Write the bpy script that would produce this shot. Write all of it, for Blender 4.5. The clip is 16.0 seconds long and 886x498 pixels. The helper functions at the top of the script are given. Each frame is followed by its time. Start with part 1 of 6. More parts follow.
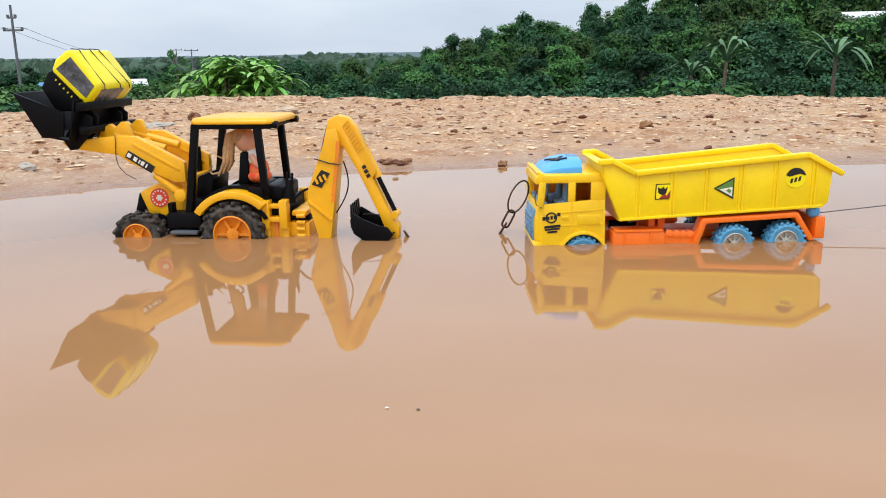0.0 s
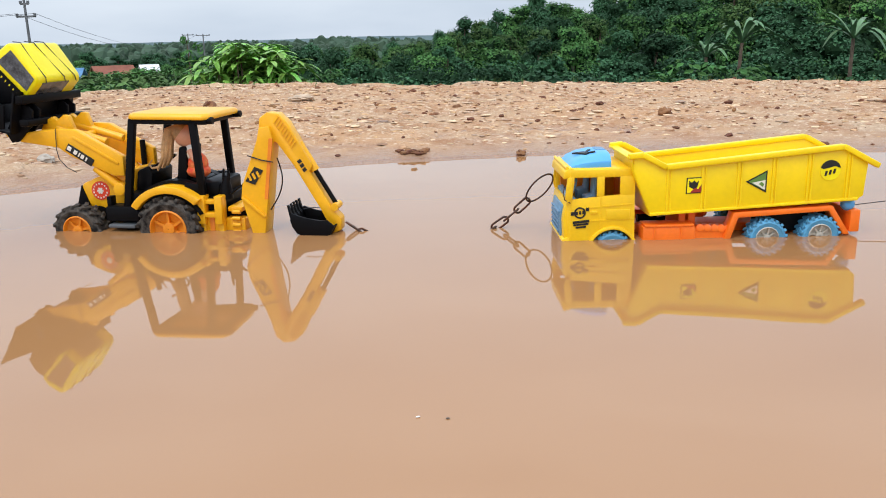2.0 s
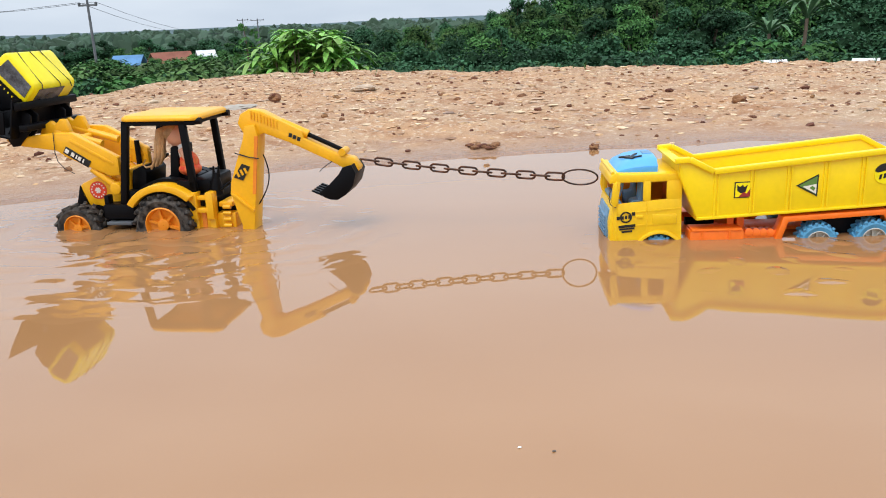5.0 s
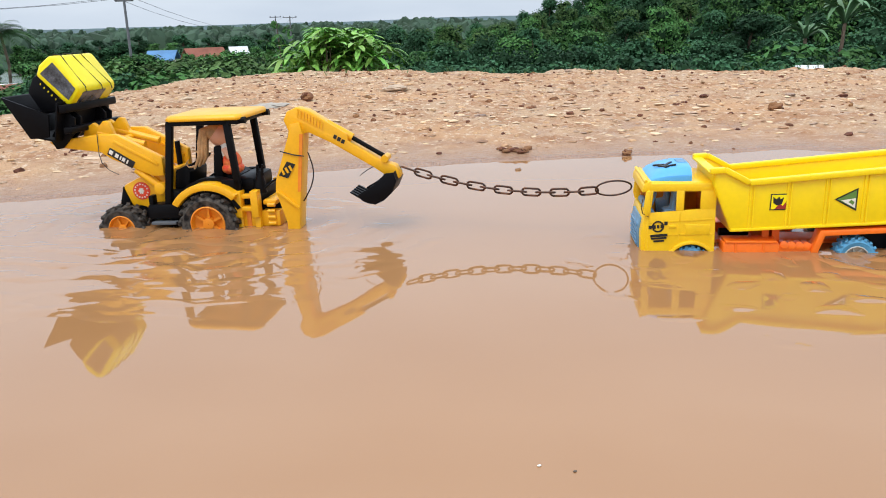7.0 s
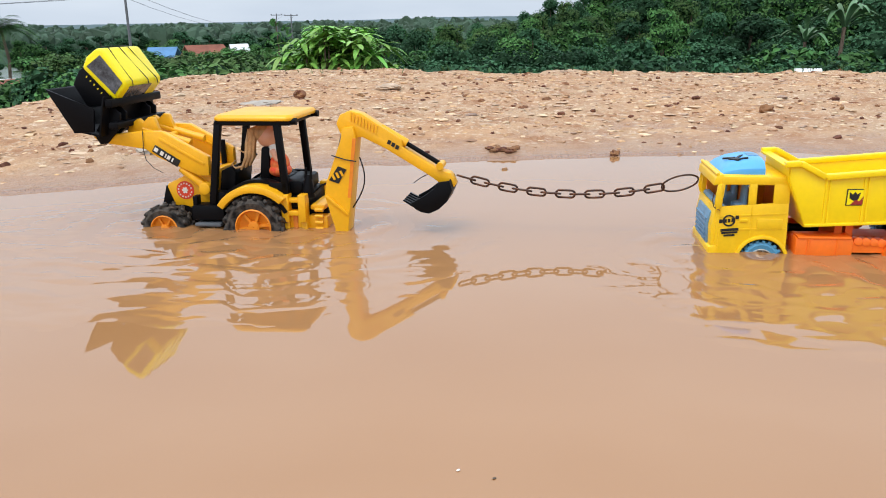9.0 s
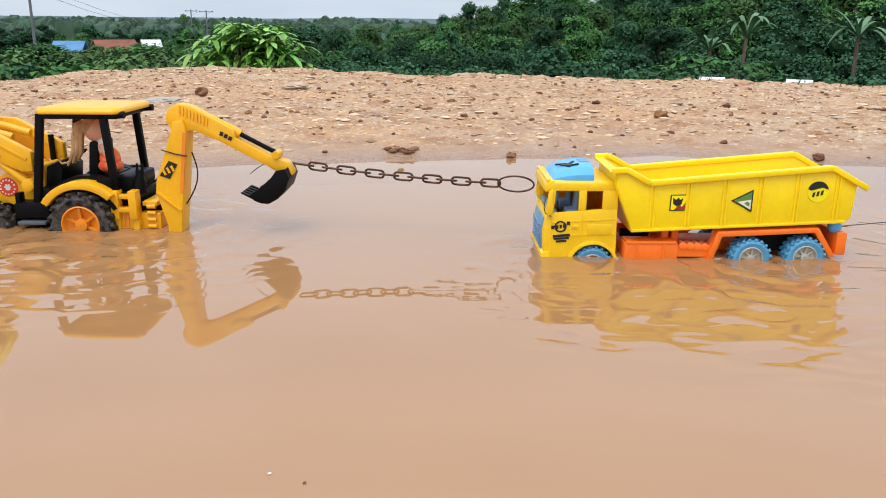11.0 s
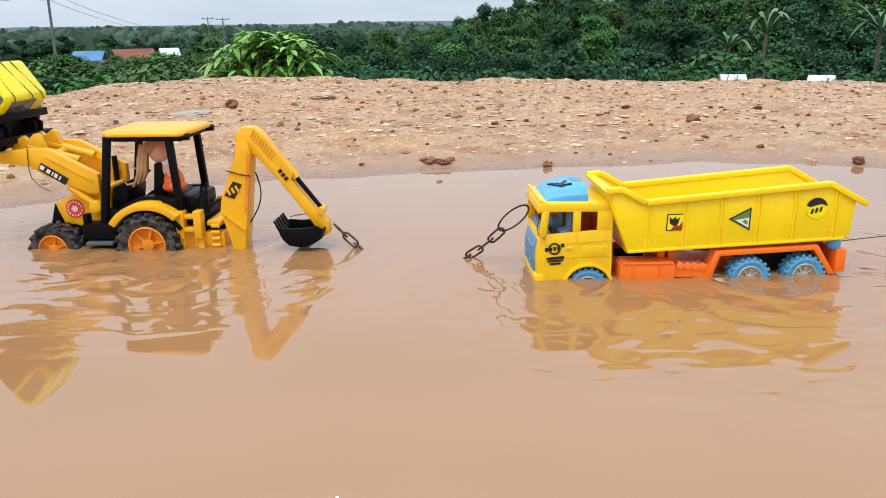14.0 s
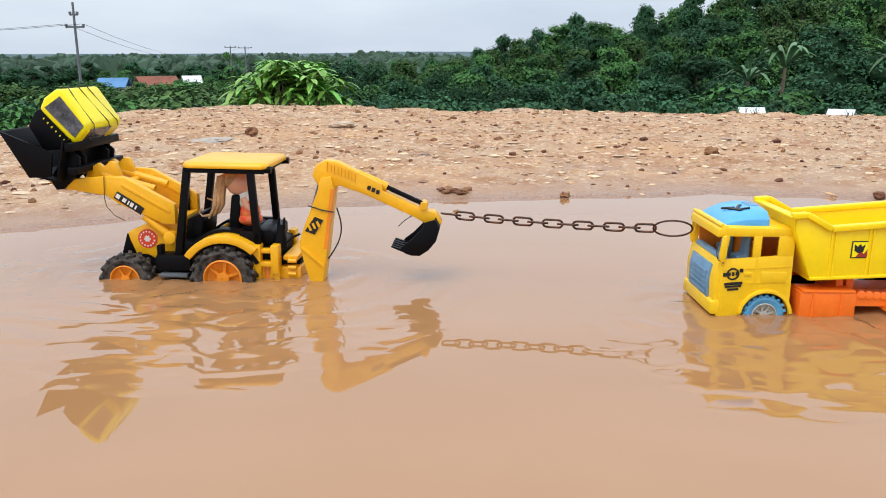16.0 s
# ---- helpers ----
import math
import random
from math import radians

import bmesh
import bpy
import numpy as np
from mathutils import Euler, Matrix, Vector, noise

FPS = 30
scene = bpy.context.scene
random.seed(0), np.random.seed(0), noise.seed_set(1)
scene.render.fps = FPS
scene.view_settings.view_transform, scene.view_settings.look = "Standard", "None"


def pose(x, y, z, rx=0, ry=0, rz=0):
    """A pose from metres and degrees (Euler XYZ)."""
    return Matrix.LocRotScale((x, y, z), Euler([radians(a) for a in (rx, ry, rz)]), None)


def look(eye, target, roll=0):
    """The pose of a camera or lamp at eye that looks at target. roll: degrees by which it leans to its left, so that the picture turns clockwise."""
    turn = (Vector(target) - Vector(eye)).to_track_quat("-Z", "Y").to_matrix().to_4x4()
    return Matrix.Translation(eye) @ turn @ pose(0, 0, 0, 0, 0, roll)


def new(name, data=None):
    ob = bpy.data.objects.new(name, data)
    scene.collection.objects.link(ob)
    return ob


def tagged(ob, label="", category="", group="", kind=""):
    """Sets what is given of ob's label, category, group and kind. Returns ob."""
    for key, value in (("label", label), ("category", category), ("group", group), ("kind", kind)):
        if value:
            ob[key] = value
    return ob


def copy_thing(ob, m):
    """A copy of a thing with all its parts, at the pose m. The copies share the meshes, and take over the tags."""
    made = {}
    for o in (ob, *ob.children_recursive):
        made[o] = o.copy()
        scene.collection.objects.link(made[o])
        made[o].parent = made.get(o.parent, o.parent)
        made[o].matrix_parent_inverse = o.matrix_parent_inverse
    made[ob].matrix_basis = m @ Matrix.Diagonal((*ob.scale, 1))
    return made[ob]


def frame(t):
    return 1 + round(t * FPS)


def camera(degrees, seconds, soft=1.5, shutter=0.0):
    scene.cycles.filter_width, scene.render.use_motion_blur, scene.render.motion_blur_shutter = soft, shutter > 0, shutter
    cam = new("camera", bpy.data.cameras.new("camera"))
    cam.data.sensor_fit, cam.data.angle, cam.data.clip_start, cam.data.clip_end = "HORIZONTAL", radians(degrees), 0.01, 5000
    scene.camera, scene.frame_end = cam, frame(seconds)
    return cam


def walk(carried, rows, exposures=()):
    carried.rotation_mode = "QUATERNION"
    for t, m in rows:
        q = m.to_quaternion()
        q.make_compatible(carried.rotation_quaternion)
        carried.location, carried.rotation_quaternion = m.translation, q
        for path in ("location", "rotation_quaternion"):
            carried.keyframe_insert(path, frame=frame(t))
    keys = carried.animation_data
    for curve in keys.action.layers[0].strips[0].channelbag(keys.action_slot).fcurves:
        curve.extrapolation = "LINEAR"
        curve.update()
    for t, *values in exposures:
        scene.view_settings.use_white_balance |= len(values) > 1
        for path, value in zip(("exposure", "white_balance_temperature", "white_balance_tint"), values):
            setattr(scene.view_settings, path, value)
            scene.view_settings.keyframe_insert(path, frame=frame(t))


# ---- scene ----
# seconds, x, y, z, yaw, pitch, roll of the hand-held camera
FOV = 57.22
CAMERA_ROWS = [
    (0, 0.0000, 0.0000, 0.2190, -0.00, -13.43, 0.84),
    (0.5, -0.0043, 0.0028, 0.2239, -0.05, -13.62, 1.27),
    (1, -0.0050, 0.0060, 0.2295, 0.26, -13.85, 1.52),
    (1.5, -0.0076, 0.0069, 0.2304, 0.41, -14.17, 1.62),
    (2, -0.0120, 0.0085, 0.2294, 0.80, -14.54, 1.24),
    (2.5, -0.0189, 0.0117, 0.2316, 1.45, -15.07, 0.89),
    (3, -0.0232, 0.0218, 0.2347, 2.97, -15.57, 0.82),
    (5.5, -0.0540, 0.0279, 0.2594, 4.70, -15.70, 2.63),
    (6, -0.0577, 0.0272, 0.2633, 5.59, -15.55, 2.63),
    (6.5, -0.0592, 0.0283, 0.2601, 6.34, -15.54, 2.22),
    (7, -0.0545, 0.0327, 0.2595, 6.46, -15.68, 1.59),
    (7.5, -0.0540, 0.0370, 0.2560, 7.24, -15.84, 0.69),
    (8, -0.0477, 0.0382, 0.2546, 7.60, -15.72, 0.75),
    (10.5, 0.0003, 0.0359, 0.2611, 2.62, -15.76, 0.49),
    (11, 0.0107, 0.0408, 0.2542, 1.11, -15.59, -0.53),
    (11.5, 0.0116, 0.0449, 0.2545, -0.19, -15.57, -1.45),
    (12, 0.0118, 0.0458, 0.2545, -0.54, -15.63, -1.10),
    (12.5, 0.0136, 0.0461, 0.2543, -0.27, -15.81, -1.70),
    (13, -0.0027, 0.0474, 0.2528, 0.36, -15.98, -1.06),
    (13.5, -0.0213, 0.0430, 0.2585, 1.27, -16.15, -0.01),
    (14, -0.0269, 0.0407, 0.2713, 2.12, -15.46, 0.73),
    (14.5, -0.0279, 0.0423, 0.2739, 2.91, -14.64, 0.68),
    (15, -0.0270, 0.0413, 0.2728, 3.37, -14.03, 0.58),
    (15.5, -0.0279, 0.0420, 0.2725, 3.53, -13.58, 0.32),
    (16, -0.0266, 0.0434, 0.2724, 3.43, -13.43, 0.21),
]
cam = camera(FOV, 16.0, soft=1.0)
walk(cam, [(t, pose(x, y, z, 90 + pitch, roll, yaw)) for t, x, y, z, yaw, pitch, roll in CAMERA_ROWS])

# seconds, x, y, z, yaw, pitch of the two toys
HOE_ROWS = [
    (0, -0.3032, 1.0600, -0.0012, -5.50, -0.00),
    (0.5, -0.3041, 1.0606, -0.0020, -6.65, -0.04),
    (1, -0.3224, 1.0597, -0.0029, -6.98, -0.45),
    (1.5, -0.3526, 1.0633, -0.0022, -6.86, -0.67),
    (2, -0.4119, 1.0697, -0.0007, -6.78, -1.10),
    (2.5, -0.4410, 1.0810, 0.0002, -6.46, -0.83),
    (3, -0.4709, 1.0950, -0.0001, -5.84, -0.27),
    (5.5, -0.5526, 1.1106, 0.0022, -2.88, -0.42),
    (6, -0.5449, 1.1058, 0.0020, -1.74, 0.53),
    (6.5, -0.5281, 1.1092, 0.0007, -1.09, 1.17),
    (7, -0.5344, 1.1110, 0.0000, -0.86, 1.23),
    (7.5, -0.4485, 1.1059, -0.0016, -1.12, 0.65),
    (8, -0.4598, 1.1031, -0.0017, -1.33, 0.22),
    (10.5, -0.3945, 1.0757, -0.0031, -2.97, -0.26),
    (11, -0.4986, 1.0795, 0.0007, -0.88, 0.50),
    (11.5, -0.5294, 1.0838, 0.0024, -0.16, 0.72),
    (12, -0.4362, 1.0745, -0.0010, -0.76, 0.25),
    (12.5, -0.3190, 1.0688, -0.0017, -1.53, 0.07),
    (13, -0.3778, 1.0695, -0.0032, -2.70, -0.44),
    (13.5, -0.5066, 1.0883, 0.0000, -1.16, 0.50),
    (14, -0.4834, 1.0857, 0.0001, -1.05, 0.32),
    (14.5, -0.4115, 1.0744, -0.0007, -1.16, -0.49),
    (15, -0.2282, 1.0518, -0.0029, 2.14, 0.43),
    (15.5, -0.2329, 1.0524, -0.0027, 2.37, 0.18),
    (16, -0.4033, 1.0627, -0.0018, 0.61, -1.10),
]
TRUCK_ROWS = [
    (0, 0.3780, 0.9867, -0.0000, 1.40, 0.00),
    (0.5, 0.3762, 0.9816, 0.0008, 1.93, 0.16),
    (1, 0.3757, 0.9802, 0.0013, 2.24, 0.19),
    (1.5, 0.3759, 0.9792, 0.0009, 2.12, 0.18),
    (2, 0.3820, 0.9799, 0.0006, 1.66, 0.16),
    (2.5, 0.3785, 0.9841, -0.0001, 1.38, 0.28),
    (3, 0.3855, 0.9934, -0.0019, 0.71, 0.29),
    (5.5, 0.3328, 1.0068, -0.0049, 1.07, 0.21),
    (6, 0.3385, 1.0081, -0.0063, 0.93, 0.21),
    (6.5, 0.3406, 1.0057, -0.0059, 0.67, 0.15),
    (7, 0.3364, 1.0007, -0.0044, 0.36, -0.00),
    (7.5, 0.3846, 1.0034, -0.0012, -0.63, -0.31),
    (8, 0.4213, 1.0001, 0.0008, -0.56, -0.36),
    (10.5, 0.4446, 0.9915, 0.0054, 0.66, -0.13),
    (11, 0.3813, 0.9837, 0.0030, 1.63, 0.05),
    (11.5, 0.3310, 0.9732, 0.0004, 1.83, 0.19),
    (12, 0.4218, 0.9750, 0.0046, 0.29, -0.43),
    (12.5, 0.5377, 0.9762, 0.0053, -0.53, -1.06),
    (13, 0.4988, 0.9761, 0.0054, 0.84, -0.94),
    (13.5, 0.3642, 0.9706, 0.0017, 3.44, -0.44),
    (14, 0.3101, 0.9631, 0.0007, 4.51, -0.52),
    (14.5, 0.4643, 0.9697, 0.0077, 5.04, -1.05),
    (15, 0.5885, 0.9920, 0.0101, 3.73, -1.16),
    (15.5, 0.5477, 0.9720, 0.0093, 3.85, -1.09),
    (16, 0.4794, 0.9588, 0.0091, 4.28, -1.03),
]
# seconds, degrees by which the dipper points below level
DIPPER_ROWS = [(0, 57.5), (0.5, 56.5), (1, 56.5), (1.5, 55.6), (2, 51.5), (2.5, 48.0), (3, 30.8), (5.5, 16.8), (6, 20.4), (6.5, 27.0), (7, 24.0), (7.5, 37.6), (8, 16.0), (10.5, 37.2), (11, 20.0), (11.5, 31.2), (12, 30.4), (12.5, 28.0), (13, 21.6), (13.5, 23.4), (14, 45.5), (14.5, 19.0), (15, 47.5), (15.5, 49.5), (16, 16.0)]

# ---- light ----
world = bpy.data.worlds.new("overcast_sky")
scene.world = world
world.use_nodes = True
wn, wl = world.node_tree.nodes, world.node_tree.links
wn.clear()
w_out = wn.new("ShaderNodeOutputWorld")
w_bg = wn.new("ShaderNodeBackground")
w_sky = wn.new("ShaderNodeTexSky")
w_sky.sky_type = "NISHITA"
w_sky.sun_disc = False
w_sky.sun_elevation = radians(62)
w_sky.sun_rotation = radians(200)
w_sky.dust_density = 3.0
w_bg.inputs[1].default_value = 1.0
w_co = wn.new("ShaderNodeTexCoord")
w_map = wn.new("ShaderNodeMapping")
w_map.inputs["Scale"].default_value = (1.6, 1.6, 7.0)
w_noise = wn.new("ShaderNodeTexNoise")
w_noise.inputs["Scale"].default_value = 1.3
w_noise.inputs["Detail"].default_value = 5
w_ramp = wn.new("ShaderNodeValToRGB")
w_ramp.color_ramp.elements[0].position, w_ramp.color_ramp.elements[0].color = 0.30, (0.42, 0.49, 0.59, 1)
w_ramp.color_ramp.elements[1].position, w_ramp.color_ramp.elements[1].color = 0.70, (0.61, 0.67, 0.745, 1)
w_dim = wn.new("ShaderNodeVectorMath")
w_dim.operation = "SCALE"
w_dim.inputs["Scale"].default_value = 0.08
w_mix = wn.new("ShaderNodeMix")
w_mix.data_type = "RGBA"
w_mix.inputs["Factor"].default_value = 0.82
wl.new(w_co.outputs["Generated"], w_map.inputs["Vector"])
wl.new(w_map.outputs["Vector"], w_noise.inputs["Vector"])
wl.new(w_noise.outputs["Fac"], w_ramp.inputs["Fac"])
wl.new(w_sky.outputs["Color"], w_dim.inputs[0])
wl.new(w_dim.outputs["Vector"], w_mix.inputs["A"])
wl.new(w_ramp.outputs["Color"], w_mix.inputs["B"])
# the cloud cover is brighter overhead than at the horizon
w_sep = wn.new("ShaderNodeSeparateXYZ")
w_high = wn.new("ShaderNodeMapRange")
for key, value in (("From Min", 0.08), ("From Max", 0.85), ("To Min", 1.0), ("To Max", 1.9)):
    w_high.inputs[key].default_value = value
w_gain = wn.new("ShaderNodeVectorMath")
w_gain.operation = "SCALE"
wl.new(w_co.outputs["Generated"], w_sep.inputs["Vector"])
wl.new(w_sep.outputs["Z"], w_high.inputs["Value"])
wl.new(w_mix.outputs["Result"], w_gain.inputs[0])
wl.new(w_high.outputs["Result"], w_gain.inputs["Scale"])
wl.new(w_gain.outputs["Vector"], w_bg.inputs["Color"])
wl.new(w_bg.outputs["Background"], w_out.inputs["Surface"])
sun = new("sun", bpy.data.lights.new("sun", "SUN"))
sun.data.energy = 0.95
sun.data.angle = radians(28)
sun.data.color = (1.0, 0.95, 0.88)
sun.matrix_world = look((-2, -3.5, 7.5), (0, 0, 0))
scene.view_settings.exposure = 0.64


# ---- materials ----
def material(name, color, rough=0.5, metal=0.0, vary=0.12, scale=30.0, bump=0.1, fine=None, spec=0.5, second=None, island=0.0, coat=0.0, ior=1.45, obvary=0.0, bump_dist=0.001):
    """A surface with two scales of variation: broad stains and fine grain, and a fine relief."""
    m = bpy.data.materials.new(name)
    m.use_nodes = True
    nt, ln = m.node_tree.nodes, m.node_tree.links
    b = nt["Principled BSDF"]
    b.inputs["Roughness"].default_value = rough
    b.inputs["Metallic"].default_value = metal
    b.inputs["Specular IOR Level"].default_value = spec
    b.inputs["Coat Weight"].default_value = coat
    b.inputs["IOR"].default_value = ior
    co = nt.new("ShaderNodeTexCoord")
    n1, n2 = nt.new("ShaderNodeTexNoise"), nt.new("ShaderNodeTexNoise")
    n1.inputs["Scale"].default_value, n1.inputs["Detail"].default_value = scale, 4
    n2.inputs["Scale"].default_value, n2.inputs["Detail"].default_value = fine or scale * 9, 3
    ln.new(co.outputs["Object"], n1.inputs["Vector"])
    ln.new(co.outputs["Object"], n2.inputs["Vector"])
    mix = nt.new("ShaderNodeMix")
    mix.data_type = "RGBA"
    ramp = nt.new("ShaderNodeMapRange")
    ramp.inputs["From Min"].default_value, ramp.inputs["From Max"].default_value = 0.35, 0.68
    ln.new(n1.outputs["Fac"], ramp.inputs["Value"])
    ln.new(ramp.outputs["Result"], mix.inputs["Factor"])
    lo = second or tuple(c * (1 - vary * 2) for c in color)
    mix.inputs["A"].default_value = (*color, 1)
    mix.inputs["B"].default_value = (*lo, 1)
    grain = nt.new("ShaderNodeMix")
    grain.data_type, grain.blend_type = "RGBA", "MULTIPLY"
    grain.inputs["Factor"].default_value = min(1.0, vary * 2.5)
    ln.new(mix.outputs["Result"], grain.inputs["A"])
    ln.new(n2.outputs["Fac"], grain.inputs["B"])
    gain = nt.new("ShaderNodeHueSaturation")
    gain.inputs["Value"].default_value = 1.0 + min(1.0, vary * 2.5) * 0.7
    ln.new(grain.outputs["Result"], gain.inputs["Color"])
    if island or obvary:
        src = nt.new("ShaderNodeNewGeometry").outputs["Random Per Island"] if island else nt.new("ShaderNodeObjectInfo").outputs["Random"]
        amount = island or obvary
        mr = nt.new("ShaderNodeMapRange")
        mr.inputs["To Min"].default_value = gain.inputs["Value"].default_value * (1 - amount)
        mr.inputs["To Max"].default_value = gain.inputs["Value"].default_value * (1 + amount)
        ln.new(src, mr.inputs["Value"])
        shade = mr.outputs["Result"]
        if island and obvary:
            whole, times = nt.new("ShaderNodeMapRange"), nt.new("ShaderNodeMath")
            whole.inputs["To Min"].default_value, whole.inputs["To Max"].default_value = 1 - obvary, 1 + obvary
            times.operation = "MULTIPLY"
            ln.new(nt.new("ShaderNodeObjectInfo").outputs["Random"], whole.inputs["Value"])
            ln.new(shade, times.inputs[0])
            ln.new(whole.outputs["Result"], times.inputs[1])
            shade = times.outputs["Value"]
        ln.new(shade, gain.inputs["Value"])
        mh = nt.new("ShaderNodeMapRange")
        mh.inputs["To Min"].default_value, mh.inputs["To Max"].default_value = 0.5 - amount * 0.05, 0.5 + amount * 0.04
        ln.new(src, mh.inputs["Value"])
        ln.new(mh.outputs["Result"], gain.inputs["Hue"])
    ln.new(gain.outputs["Color"], b.inputs["Base Color"])
    rr = nt.new("ShaderNodeMapRange")
    rr.inputs["To Min"].default_value, rr.inputs["To Max"].default_value = max(0.02, rough - 0.1), min(1, rough + 0.12)
    ln.new(n1.outputs["Fac"], rr.inputs["Value"])
    ln.new(rr.outputs["Result"], b.inputs["Roughness"])
    if bump:
        bp = nt.new("ShaderNodeBump")
        bp.inputs["Strength"].default_value, bp.inputs["Distance"].default_value = bump, bump_dist
        ln.new(n2.outputs["Fac"], bp.inputs["Height"])
        ln.new(bp.outputs["Normal"], b.inputs["Normal"])
    return m


HOE_YELLOW = material("orange_yellow_plastic", (0.86, 0.425, 0.008), 0.34, vary=0.06, scale=25, bump=0.05)
TRUCK_YELLOW = material("lemon_yellow_plastic", (0.93, 0.66, 0.004), 0.34, vary=0.05, scale=18, bump=0.05)
CAB_YELLOW = material("deep_yellow_plastic", (0.90, 0.56, 0.010), 0.34, vary=0.06, scale=22, bump=0.05)
LEMON = material("bright_lemon_plastic", (0.93, 0.78, 0.004), 0.3, vary=0.05, scale=22, bump=0.05)
ORANGE = material("orange_plastic", (0.92, 0.18, 0.012), 0.4, vary=0.06, scale=25, bump=0.05)
AMBER = material("dark_amber_plastic", (0.82, 0.24, 0.018), 0.45, vary=0.08, scale=25)
RIM_ORANGE = material("orange_rim_plastic", (0.80, 0.26, 0.012), 0.42, vary=0.08, scale=40)
BLACK = material("black_plastic", (0.005, 0.005, 0.006), 0.40, vary=0.1, scale=40, bump=0.1, spec=0.10)
RUBBER = material("black_rubber", (0.008, 0.008, 0.0085), 0.6, vary=0.15, scale=130, bump=0.3, spec=0.15, second=(0.11, 0.095, 0.08))
CHARCOAL = material("worn_grey_plastic", (0.10, 0.11, 0.12), 0.5, vary=0.12, scale=50)
BLUE = material("sky_blue_plastic", (0.10, 0.40, 0.80), 0.34, vary=0.05, scale=30, bump=0.04)
TYRE_BLUE = material("blue_tyre_plastic", (0.09, 0.33, 0.54), 0.45, vary=0.1, scale=60)
SILVER = material("pale_grey_plastic", (0.50, 0.47, 0.40), 0.35, metal=0.2, vary=0.08, scale=60)
STEEL_BLUE = material("grey_blue_plastic", (0.15, 0.29, 0.43), 0.45, vary=0.08, scale=60)
WHITE = material("white_paper", (0.78, 0.74, 0.66), 0.5, vary=0.05, scale=60)
STICKER_RED = material("red_sticker_paper", (0.72, 0.06, 0.02), 0.45, vary=0.08, scale=80)
STICKER_BROWN = material("dark_red_sticker_paper", (0.32, 0.03, 0.02), 0.45, vary=0.08, scale=80)
STICKER_GREEN = material("green_sticker_paper", (0.12, 0.25, 0.05), 0.45, vary=0.08, scale=80)
STICKER_BLACK = material("black_ink", (0.012, 0.012, 0.012), 0.45, vary=0.08, scale=80)
GLASS_DARK = material("smoked_window_plastic", (0.13, 0.14, 0.16), 0.10, vary=0.35, scale=60, bump=0.0)
IRON = material("rusty_iron", (0.05, 0.035, 0.028), 0.5, metal=0.6, vary=0.2, scale=90, bump=0.4, second=(0.13, 0.05, 0.025))
CORD = material("dark_cord", (0.03, 0.03, 0.035), 0.8, vary=0.1, scale=90)
SKIN = material("vinyl_skin", (0.72, 0.36, 0.23), 0.45, vary=0.05, scale=60)
HAIR = material("blond_doll_hair", (0.62, 0.36, 0.16), 0.5, vary=0.2, scale=90)
DRESS = material("red_doll_dress", (0.75, 0.06, 0.02), 0.6, vary=0.2, scale=120, second=(0.8, 0.25, 0.06))


def water_material():
    m = bpy.data.materials.new("muddy_water")
    m.use_nodes = True
    nt, ln = m.node_tree.nodes, m.node_tree.links
    b = nt["Principled BSDF"]
    b.inputs["Roughness"].default_value = 0.015
    b.inputs["IOR"].default_value = 1.62
    co = nt.new("ShaderNodeTexCoord")
    mp = nt.new("ShaderNodeMapping")
    mp.inputs["Scale"].default_value = (0.8, 1.4, 1.0)
    n1 = nt.new("ShaderNodeTexNoise")
    n1.inputs["Scale"].default_value, n1.inputs["Detail"].default_value, n1.inputs["Distortion"].default_value = 1.6, 5, 0.8
    ln.new(co.outputs["Object"], mp.inputs["Vector"])
    ln.new(mp.outputs["Vector"], n1.inputs["Vector"])
    mix = nt.new("ShaderNodeMix")
    mix.data_type = "RGBA"
    mix.inputs["A"].default_value = (0.325, 0.160, 0.062, 1)
    mix.inputs["B"].default_value = (0.375, 0.193, 0.082, 1)
    ln.new(n1.outputs["Fac"], mix.inputs["Factor"])
    ln.new(mix.outputs["Result"], b.inputs["Base Color"])
    n2 = nt.new("ShaderNodeTexNoise")
    n2.inputs["Scale"].default_value, n2.inputs["Detail"].default_value = 9, 2
    ln.new(co.outputs["Object"], n2.inputs["Vector"])
    bp = nt.new("ShaderNodeBump")
    bp.inputs["Strength"].default_value, bp.inputs["Distance"].default_value = 0.12, 0.002
    ln.new(n2.outputs["Fac"], bp.inputs["Height"])
    ln.new(bp.outputs["Normal"], b.inputs["Normal"])
    return m


